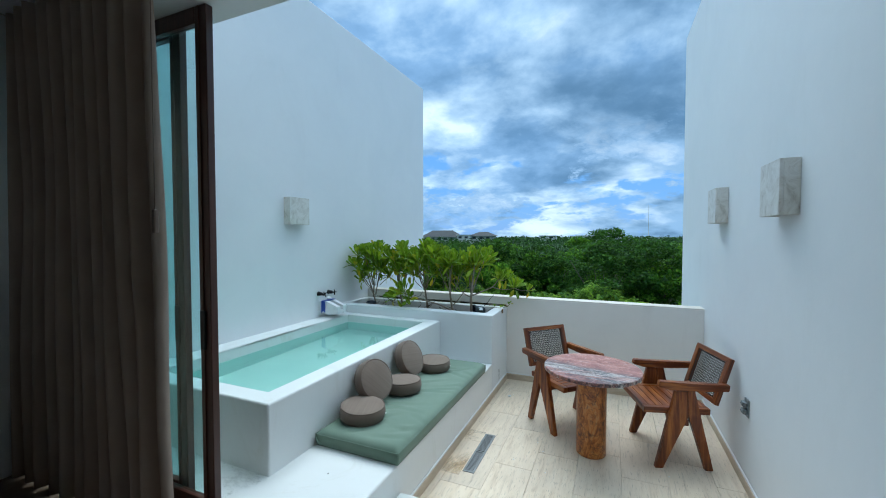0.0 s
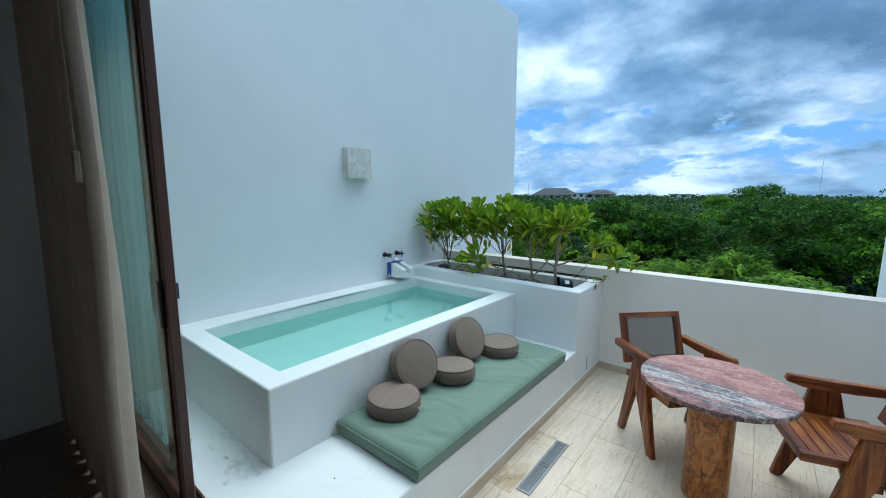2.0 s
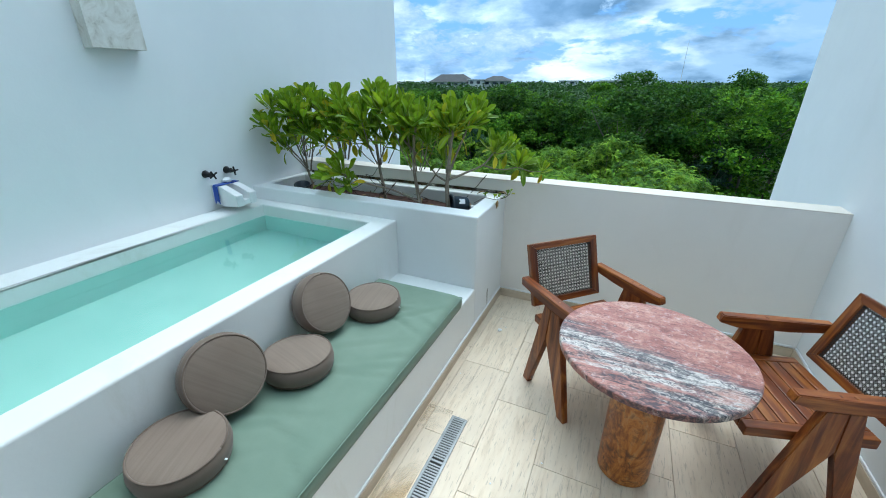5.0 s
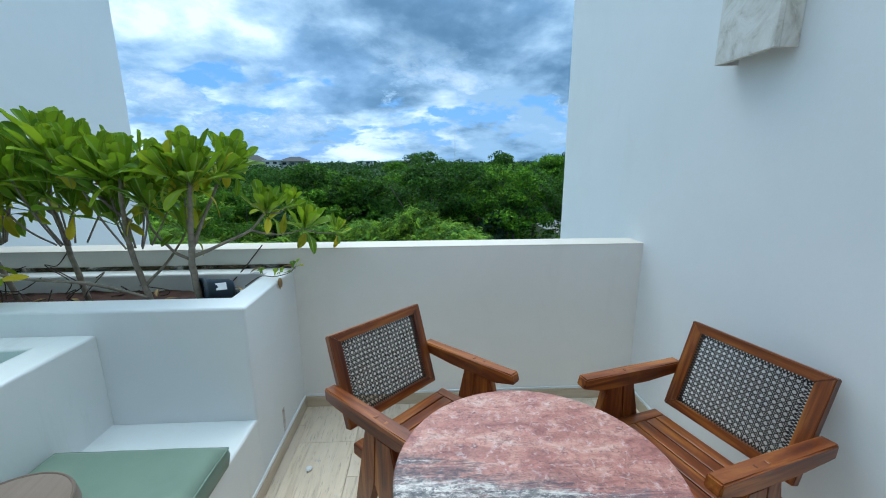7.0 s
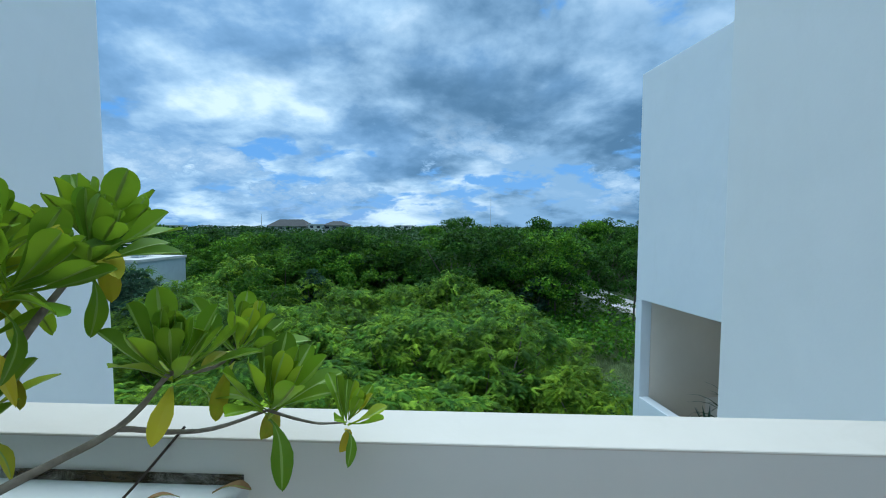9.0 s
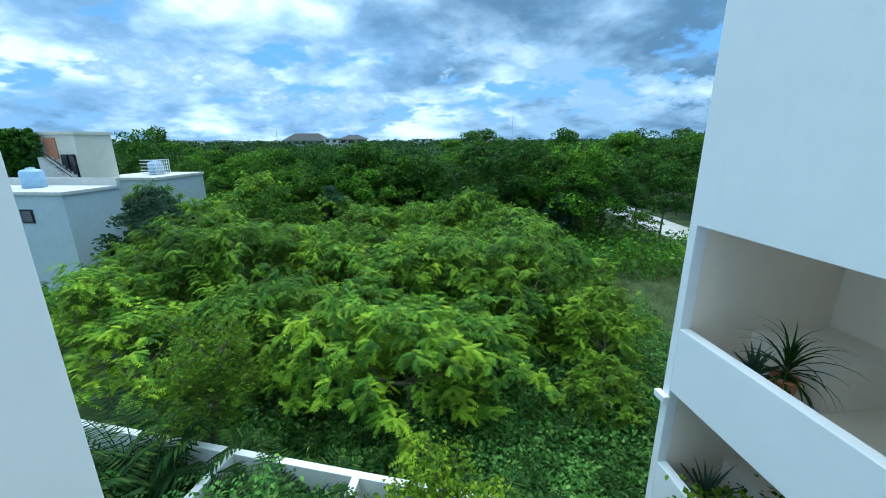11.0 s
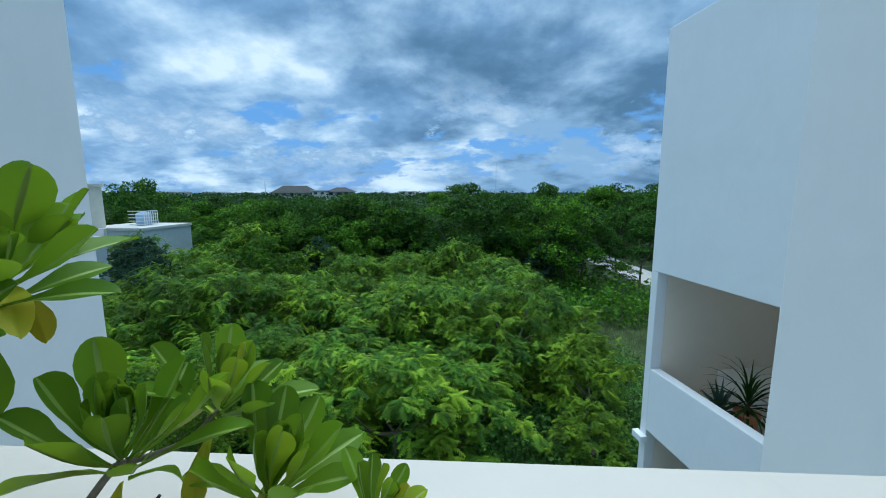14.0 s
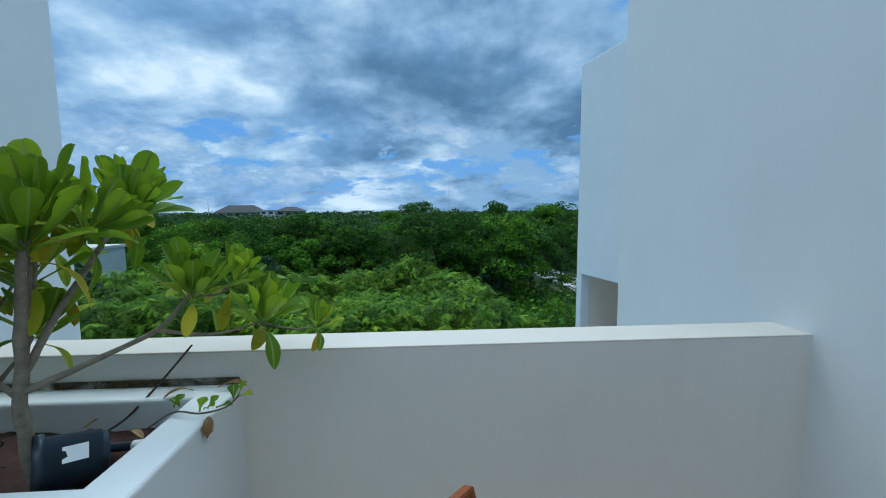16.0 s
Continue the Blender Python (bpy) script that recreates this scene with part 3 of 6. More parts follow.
skirting("baseboard_platform", XP + 0.001, XP + 0.014, 2.386, YP)
skirting("baseboard_parapet", XP + 0.015, XR - 0.015, YP - 0.014, YP - 0.001)
skirting("baseboard_right", XR - 0.014, XR - 0.001, 2.386, YP - 0.001)
for name, b in (("trim_platform", (XP + 0.001, XP + 0.011, 2.386, YP - 0.015)), ("trim_parapet", (XP + 0.012, XR - 0.012, YP - 0.011, YP - 0.001)), ("trim_right", (XR - 0.011, XR - 0.001, 2.386, YP - 0.012))):
    setting(name, box(*b, 0.069, 0.083, bevel=0.003), wall_paint)

setting("dirt_trim", box(XL + 0.09, XP - 0.01, YP - 0.012, YP - 0.001, HPLANT + 0.001, HPLANT + 0.022), dirt_line)
setting("floor_stain", box(-1.012, -0.87, 2.95, 3.62, 0.0006, 0.0012), rust_stain)

setting("planter_stain", box(XP + 0.0006, XP + 0.0012, 4.625, 4.655, 0.085, 0.22), rust_stain)
setting("platform_stain", box(-2.55, -1.64, 1.74, 1.962, HPLAT + 0.0006, HPLAT + 0.0012), moss_stain)

# ---- the room behind ----
setting("room_floor", box(XL, XR, -3.2, YD - 0.11, 0.15, HPLAT - 0.01), wood_floor)
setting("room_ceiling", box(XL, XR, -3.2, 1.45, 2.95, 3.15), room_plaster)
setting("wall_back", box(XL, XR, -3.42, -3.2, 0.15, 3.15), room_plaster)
setting("wall_above_door", box(XL, XR, 1.45, 1.72, 2.76, 4.36, bevel=0.008), wall_paint)
setting("wall_under_room", box(XL, XR, 1.45, YD - 0.11, GROUND, 0.15), wall_paint)
setting("door_track", box(XL + 0.002, XR - 0.002, YD - 0.11, YD - 0.002, HPLAT - 0.04, HPLAT + 0.018, bevel=0.004), frame_wood)
for k_, y in enumerate((1.588, 1.628, 1.664)):
    setting("track_rail", box(XL + 0.004, XR - 0.004, y, y + 0.008, HPLAT + 0.019, HPLAT + 0.034), frame_wood)


def sliding_leaf(x0, x1, y, z0=HPLAT + 0.036, z1=2.757):
    leaf = thing("sliding_door", "open sliding door with dark reddish-brown frame and tinted glass", "sliding door", pose((x0 + x1) / 2, y, z0))
    w, h, d = (x1 - x0) / 2, z1 - z0, 0.018
    for s in (-1, 1):
        st = part("stile", box(min(s * w, s * (w - 0.075)), max(s * w, s * (w - 0.075)), -d, d, 0, h, bevel=0.004), frame_wood, leaf)
        part("bead", box(s * w - (0.052 if s > 0 else -0.042), s * w - (0.042 if s > 0 else -0.052), -d - 0.006, -d - 0.0005, 0.005, h - 0.005), frame_wood, st)
        if s > 0:
            part("lock_plate", box(w - 0.060, w - 0.030, -d - 0.012, -d - 0.0005, 0.80, 0.98, bevel=0.003), black_metal, st, "black metal lock plate")
    part("bottom_rail", box(-w + 0.076, w - 0.076, -d, d, 0, 0.085, bevel=0.003), frame_wood, leaf)
    part("top_rail", box(-w + 0.076, w - 0.076, -d, d, h - 0.075, h, bevel=0.003), frame_wood, leaf)
    g = part("glass_pane", box(-w + 0.070, w - 0.070, -0.004, 0.004, 0.08, h - 0.07), glass_mat, leaf, "faintly blue-green glass")
    g.visible_shadow = False
    return leaf


sliding_leaf(-2.985, -1.552, 1.592)
sliding_leaf(-3.010, -1.800, 1.640)


def curtain(name, label, x0, x1, y, depth, folds, top, bottom, flare, material, lean=0.0, seed=1.0):
    """A hanging cloth in folds that spreads towards its hem."""
    bm = bmesh.new()
    nx, nz = folds * 12, 26
    grid = []
    for j in range(nz + 1):
        v = j / nz
        row = []
        for i in range(nx + 1):
            u = i / nx
            x = x0 + (x1 - x0) * u + flare * u * u * (1 - v) ** 1.6 + lean * (1 - v)
            ph = 2 * math.pi * folds * (u + 0.012 * math.sin(9 * u + seed)) + 0.5 * math.sin(3.1 * v + 5 * u + seed)
            yy = y + depth * (0.55 + 0.45 * (1 - v)) * math.sin(ph) + 0.025 * noise.noise((u * 7, v * 2.5, seed))
            row.append(bm.verts.new((x + 0.012 * math.cos(ph * 0.5), yy, bottom + (top - bottom) * v)))
        grid.append(row)
    for a, b in zip(grid, grid[1:]):
        for i in range(nx):
            bm.faces.new((a[i], a[i + 1], b[i + 1], b[i]))
    me = smooth(mesh_of(name, bm, material))
    ob = tagged(new(name, me), label, "curtain")
    mod = ob.modifiers.new("thick", "SOLIDIFY")
    mod.thickness = 0.003
    return ob


curtain("curtain", "heavy taupe curtain gathered in deep folds beside the door", -2.98, -1.690, 1.44, 0.050, 12, 2.93, 0.37, 0.11, curtain_cloth)
rail = thing("curtain_rail", "slim white curtain rail under the ceiling", "curtain rail", pose(-1.0, 1.40, 2.94))
part("track", box(-1.95, 1.95, -0.09, 0.09, -0.008, 0.009), white_plastic, rail)

pull = thing("curtain_pull", "small taupe cloth-covered weight on the curtain cord", "curtain pull", pose(-1.620, 1.385, 1.78))
part("weight", box(-0.010, 0.010, -0.010, 0.010, -0.05, 0.05, bevel=0.006), taupe_edge, pull)
part("cord", tube([(0, 0, 0.05), (0, 0, 1.145)], 0.002, 6), taupe_edge, pull)

bed = thing("bed", "low bed with white linen in the dark room", "bed", pose(-2.31, -0.02, HPLAT - 0.01))
part("bed_base", box(-0.68, 0.68, -1.0, 0.94, 0.0, 0.22, bevel=0.01), teak[0], bed)
part("bed_mattress", box(-0.69, 0.70, -1.0, 0.95, 0.22, 0.50, bevel=0.05, segments=4), linen, bed, soft=True)

hanging = thing("pendant_lamp", "small black metal pendant lamp above the bed", "lamp", pose(-2.35, 1.02, 1.76))
part("lamp_shade", lathe([(0.0, 0.10), (0.025, 0.10), (0.035, 0.085), (0.085, 0.01), (0.09, 0.0), (0.086, 0.0), (0.03, 0.08), (0.0, 0.085)], 28), black_metal, hanging, soft=True)
part("cord", tube([(0, 0, 0.09), (0, 0, 1.195)], 0.003, 6), black_metal, hanging)

# ---- wall lamps and fittings ----
def wall_lamp(label, at):
    """A hollow stone box on the wall, open at top and bottom; local x points out of the wall."""
    lamp = thing("wall_lamp", label, "wall lamp", at, "stone wall lamps")
    part("front_slab", box(0.070, 0.088, -0.140, 0.140, -0.143, 0.143, bevel=0.0025), lamp_marble, lamp)
    for s in (-1, 1):
        part("side_slab", box(0.001, 0.0695, min(s * 0.122, s * 0.140), max(s * 0.122, s * 0.140), -0.143, 0.143, bevel=0.002), lamp_marble, lamp)
    part("back_plate", box(0.001, 0.006, -0.06, 0.06, -0.05, 0.05), white_plastic, lamp)
    part("lamp_holder", lathe([(0.0, -0.045), (0.018, -0.045), (0.018, 0.045), (0.0, 0.045)], 14), white_plastic, lamp, at=pose(0.027, 0, 0))
    return lamp


stone_label = "square pale veined stone wall lamp, switched off, on a white wall"
wall_lamp(stone_label, pose(XL, 3.605, 1.986))
wall_lamp(stone_label, pose(XR, 3.000, 1.970, 0, 0, 180))
wall_lamp(stone_label, pose(XR, 4.325, 1.972, 0, 0, 180))

switch = thing("wall_plate", "square black switch plate on the white wall by the pool", "switch plate", pose(XL, 1.996, 1.022))
part("plate", box(0.001, 0.008, -0.048, 0.048, -0.056, 0.056, bevel=0.002), black_plastic, switch)
part("rocker", box(0.0085, 0.011, -0.040, 0.040, -0.047, 0.047, bevel=0.001), black_plastic, switch)

outlet = thing("outdoor_socket", "grey weatherproof double socket with closed covers on the wall", "socket", pose(XR, 3.587, 0.556, 0, 0, 180))
part("plate", box(0.001, 0.010, -0.040, 0.040, -0.060, 0.060, bevel=0.003), grey_plastic, outlet)
for z in (-0.027, 0.022):
    lid = part("flip_cover", box(0.0105, 0.034, -0.030, 0.022, z - 0.017, z + 0.017, bevel=0.006, segments=3), grey_plastic, outlet)
    part("hinge", tube([(0.018, 0.026, z - 0.015), (0.018, 0.026, z + 0.015)], 0.006, 10), grey_plastic, lid)
    part("ridge", box(0.0342, 0.038, -0.026, 0.015, z - 0.004, z + 0.004, bevel=0.001), grey_plastic, lid)

# ---- pool spout and taps ----
spout = thing("pool_spout", "white stone spout with an open channel over the pool", "spout", pose(XL, 4.085, 0.800))
bm = bmesh.new()
prof = [(0.001, 0.03), (0.001, 0.165), (0.10, 0.160), (0.255, 0.105), (0.255, 0.022), (0.10, 0.012)]
for y0, y1 in ((-0.088, -0.028), (0.028, 0.088)):
    a = [bm.verts.new((x, y0, z)) for x, z in prof]
    b = [bm.verts.new((x, y1, z)) for x, z in prof]
    bm.faces.new(a)
    bm.faces.new(b)
    for i in range(6):
        bm.faces.new((a[i], a[(i + 1) % 6], b[(i + 1) % 6], b[i]))
bmesh.ops.bevel(bm, geom=list(bm.edges), offset=0.003, segments=2, affect="EDGES")
part("spout_body", bm, white_plastic, spout)
part("channel", box(0.002, 0.252, -0.0275, 0.0275, 0.028, 0.060, bevel=0.002), white_plastic, spout)
knot = part("ribbon", box(0.035, 0.085, -0.094, 0.092, 0.162, 0.170, bevel=0.002), blue_ribbon, spout, "blue ribbon tied round the spout")
bm = bmesh.new()
tail = [(0.034, -0.096, 0.166), (0.086, -0.096, 0.160), (0.094, -0.105, 0.030), (0.068, -0.104, 0.055), (0.036, -0.102, 0.022)]
fr = [bm.verts.new(p) for p in tail]
bk = [bm.verts.new((x, y - 0.002, z)) for x, y, z in tail]
bm.faces.new(fr)
bm.faces.new(bk)
for i in range(5):
    bm.faces.new((fr[i], fr[(i + 1) % 5], bk[(i + 1) % 5], bk[i]))
part("tail", bm, blue_ribbon, knot)
part("wrapper", lathe([(0.0, 0.165), (0.03, 0.17), (0.034, 0.185), (0.018, 0.20), (0.0, 0.195)], 9), white_plastic, spout, "crumpled clear wrapping", at=pose(0.05, 0.02, 0.004))


def tap(at, turn):
    t = thing("pool_tap", "matt black wall tap with a cross handle", "tap", at, "pool taps")
    part("flange", lathe([(0.0, 0.001), (0.026, 0.001), (0.028, 0.006), (0.020, 0.016), (0.018, 0.055), (0.0, 0.055)], 24), black_metal, t, at=pose(0, 0, 0, 0, 90, 0), soft=True)
    part("stem", tube([(0.055, 0, 0), (0.10, 0, 0)], 0.009, 12), black_metal, t)
    handle = bmesh.new()
    for a in (turn, turn + 90):
        c, s = math.cos(radians(a)) * 0.033, math.sin(radians(a)) * 0.033
        add_tube(handle, [(0.093, -c, -s), (0.093, c, s)], 0.0062, 10)
    part("cross_handle", handle, black_metal, t)


tap(pose(XL, 3.975, 1.050), 28)
tap(pose(XL, 4.150, 1.050), 5)

# ---- drain ----
drain = thing("floor_drain", "long slotted steel drain grate set in the stone floor", "drain", pose(-0.818, 3.298, 0.0))
part("channel", box(-0.044, 0.044, -0.292, 0.292, 0.0005, 0.0015), dark_gap, drain, "dark channel below the grate")
for x0, x1, y0, y1 in ((-0.044, -0.030, -0.292, 0.292), (0.030, 0.044, -0.292, 0.292), (-0.0295, 0.0295, -0.292, -0.278), (-0.0295, 0.0295, 0.278, 0.292), (-0.0295, 0.0295, -0.006, 0.006)):
    part("grate_edge", box(x0, x1, y0, y1, 0.0018, 0.006, bevel=0.001), steel, drain)
bar = mesh_of("bar", box(-0.0295, 0.0295, -0.0042, 0.0042, 0.002, 0.0055), steel)
for i in range(38):
    y = -0.271 + 0.542 * i / 37
    if abs(y) > 0.011:
        ob = new("bar", bar)
        ob.parent, ob.location = drain, (0, y, 0)

# ---- mattress and cushions ----
seat_pad = thing("mattress", "sage green outdoor mattress pad, slightly creased, on the platform", "mattress", pose(-1.325, 3.215, HPLAT + 0.001))
bm = bmesh.new()
nx, ny = 40, 96
W, L, H = 0.305, 0.875, 0.100
rng = np.random.RandomState(5)
creases = [(rng.uniform(-0.25, 0.3), rng.uniform(-0.8, 0.8), rng.uniform(-0.5, 0.9), rng.uniform(0.12, 0.35)) for _ in range(26)]


def pad_height(x, y):
    ex, ey = min(1.0, (W - abs(x)) / 0.05), min(1.0, (L - abs(y)) / 0.05)
    edge = (1 - (1 - max(ex, 0)) ** 2.6) * (1 - (1 - max(ey, 0)) ** 2.6)
    h = H * (0.72 + 0.28 * edge) + 0.006 * noise.noise((x * 5, y * 3.2, 0.3))
    for cx, cy, a, ln in creases:
        dx, dy = x - cx, y - cy
        along, across = dx * math.cos(a) + dy * math.sin(a), -dx * math.sin(a) + dy * math.cos(a)
        h -= 0.0065 * math.exp(-(along / ln) ** 2 * 3 - (across / 0.016) ** 2) * edge
        h += 0.0045 * math.exp(-(along / ln) ** 2 * 3 - ((across - 0.03) / 0.022) ** 2) * edge
    return h


grid = [[bm.verts.new((W * (2 * i / nx - 1), L * (2 * j / ny - 1), pad_height(W * (2 * i / nx - 1), L * (2 * j / ny - 1)))) for i in range(nx + 1)] for j in range(ny + 1)]
for j in range(ny):
    for i in range(nx):
        bm.faces.new((grid[j][i], grid[j][i + 1], grid[j + 1][i + 1], grid[j + 1][i]))
ring = [grid[0][i] for i in range(nx + 1)] + [grid[j][nx] for j in range(1, ny + 1)] + [grid[ny][i] for i in range(nx - 1, -1, -1)] + [grid[j][0] for j in range(ny - 1, 0, -1)]
low = []
for v in ring:
    low.append([bm.verts.new((v.co.x * 1.012, v.co.y * 1.004, 0.045)), bm.verts.new((v.co.x * 0.99, v.co.y * 0.996, 0.0))])
for i in range(len(ring)):
    n = (i + 1) % len(ring)
    bm.faces.new((ring[i], ring[n], low[n][0], low[i][0]))
    bm.faces.new((low[i][0], low[n][0], low[n][1], low[i][1]))
bm.faces.new([q[1] for q in low])
part("pad", bm, sage_cloth, seat_pad, soft=True)
pts = [(-W, -L, 0.0), (W, -L, 0.0), (W, L, 0.0), (-W, L, 0.0), (-W, -L, 0.0)]
for a, b in zip(pts, pts[1:]):
    run = [Vector(a).lerp(Vector(b), t / 16) for t in range(17)]
    part("piping", tube([(p.x * 1.004, p.y * 1.002, 0.0735 + 0.003 * noise.noise((p.x * 9, p.y * 5, 2))) for p in run], 0.0032, 6), sage_cloth, seat_pad)
part("strap", tube(spline([(-0.30, -0.882, 0.065), (-0.28, -0.895, 0.045), (-0.262, -0.884, 0.02)], 4), 0.005, 6), sage_cloth, seat_pad)


def cushion(label, at, stripe):
    """A round boxed cushion, flat along local z, stripes along local y."""
    c = thing("round_cushion", label, "cushion", at, "round cushions")
    R, t = 0.156, 0.040
    side = [(R - 0.012, -t), (R - 0.002, -t + 0.012), (R + 0.002, 0.0), (R - 0.002, t - 0.012), (R - 0.012, t)]
    part("boxing", lathe(side, 56), taupe_edge, c, "darker taupe side band", soft=True)
    for s in (-1, 1):
        prof = [(0.0, s * (t + 0.010))] + [(r * R, s * (t + 0.010 * (1 - (r) ** 2.5) - (0.002 if r > 0.9 else 0))) for r in (0.15, 0.3, 0.45, 0.6, 0.75, 0.87, 0.922)]
        part("face", lathe(prof, 56), taupe_cloth, c, soft=True)
        part("piping", tube([((R - 0.009) * math.cos(a), (R - 0.009) * math.sin(a), s * (t - 0.001)) for a in (2 * math.pi * i / 56 for i in range(57))], 0.0042, 6), taupe_edge, c, soft=True)
    part("zip_tag", box(R - 0.004, R + 0.010, -0.010, -0.004, -0.005, -0.003), linen, c, "small pale tag")
    return c


ZT = HPLAT + 0.001 + 0.102 + 0.050
lying = "round taupe striped cushion lying flat on the green mattress"
leaning = "round taupe striped cushion leaning upright against the pool wall"
cushion(lying, pose(-1.450, 2.605, ZT, 2, 3, 20), 0)
cushion(lying, pose(-1.436, 3.140, ZT, -2, 2, 75), 0)
cushion(lying, pose(-1.415, 3.712, ZT, 2, 1, 10), 0)
cushion(leaning, pose(-1.520, 2.852, HPLAT + 0.270, 0, 66, -14) @ pose(0, 0, 0, 0, 0, 130), 0)
cushion(leaning, pose(-1.528, 3.432, HPLAT + 0.270, 0, 67, -6) @ pose(0, 0, 0, 0, 0, 170), 0)

# ---- table ----
table = thing("round_table", "round table with pink veined marble top on an amber stone column", "table", pose(-0.010, 3.648, 0.0))
R = 0.364
top = lathe([(0.0, 0.655), (R - 0.006, 0.655), (R - 0.001, 0.659), (R, 0.663), (R, 0.680), (R - 0.002, 0.684), (R - 0.006, 0.686), (0.0, 0.686)], 96)
part("tabletop", top, pink_marble, table, "polished pink, white and black veined marble")
col = lathe([(0.0, 0.0), (0.108, 0.0), (0.112, 0.004), (0.112, 0.650), (0.110, 0.654), (0.0, 0.654)], 64)
part("column", col, amber_onyx, table, "amber and brown stone column")

# ---- armchairs ----
def prism(outline, x0, x1, bevel=0.004):
    """An outline in the y z plane, given thickness along x."""
    bm = bmesh.new()
    a = [bm.verts.new((x0, y, z)) for y, z in outline]
    b = [bm.verts.new((x1, y, z)) for y, z in outline]
    bm.faces.new(a)
    bm.faces.new(b)
    n = len(outline)
    for i in range(n):
        bm.faces.new((a[i], a[(i + 1) % n], b[(i + 1) % n], b[i]))
    bmesh.ops.bevel(bm, geom=list(bm.edges), offset=bevel, segments=2, affect="EDGES")
    return bm


def ribbon(bm, a, b, width, thick, z):
    """A thin flat strand from a to b in the x y plane."""
    d = Vector(b) - Vector(a)
    ln = d.length
    m = Matrix.Translation(((a[0] + b[0]) / 2, (a[1] + b[1]) / 2, z)) @ Matrix.Rotation(math.atan2(d.y, d.x), 4, "Z") @ Matrix.Diagonal((ln, width, thick, 1))
    bmesh.ops.create_cube(bm, size=1, matrix=m)


def cane_panel(w, h, pitch=0.0196):
    """Six-way cane: pairs of uprights and crosses, single diagonals both ways."""
    bm = bmesh.new()
    n = int(w / pitch)
    for i in range(-n, n + 1):
        for o in (-0.0023, 0.0023):
            x = i * pitch / 1.0 + o
            if abs(x) < w / 2:
                ribbon(bm, (x, -h / 2), (x, h / 2), 0.0019, 0.0008, 0.0)
            if abs(x) < h / 2:
                ribbon(bm, (-w / 2, x), (w / 2, x), 0.0019, 0.0008, 0.0009)
    for s in (-1, 1):
        for i in range(-2 * n, 2 * n + 1):
            c = (i + 0.5) * pitch
            pts = []
            for x in (-w / 2, w / 2):
                y = s * x + c
                if abs(y) <= h / 2:
                    pts.append((x, y))
            for y in (-h / 2, h / 2):
                x = s * (y - c)
                if abs(x) < w / 2:
                    pts.append((x, y))
            if len(pts) >= 2 and (Vector(pts[0]) - Vector(pts[1])).length > 0.004:
                ribbon(bm, pts[0], pts[1], 0.0023, 0.0008, -0.0009 if s > 0 else 0.0018)
    return bm


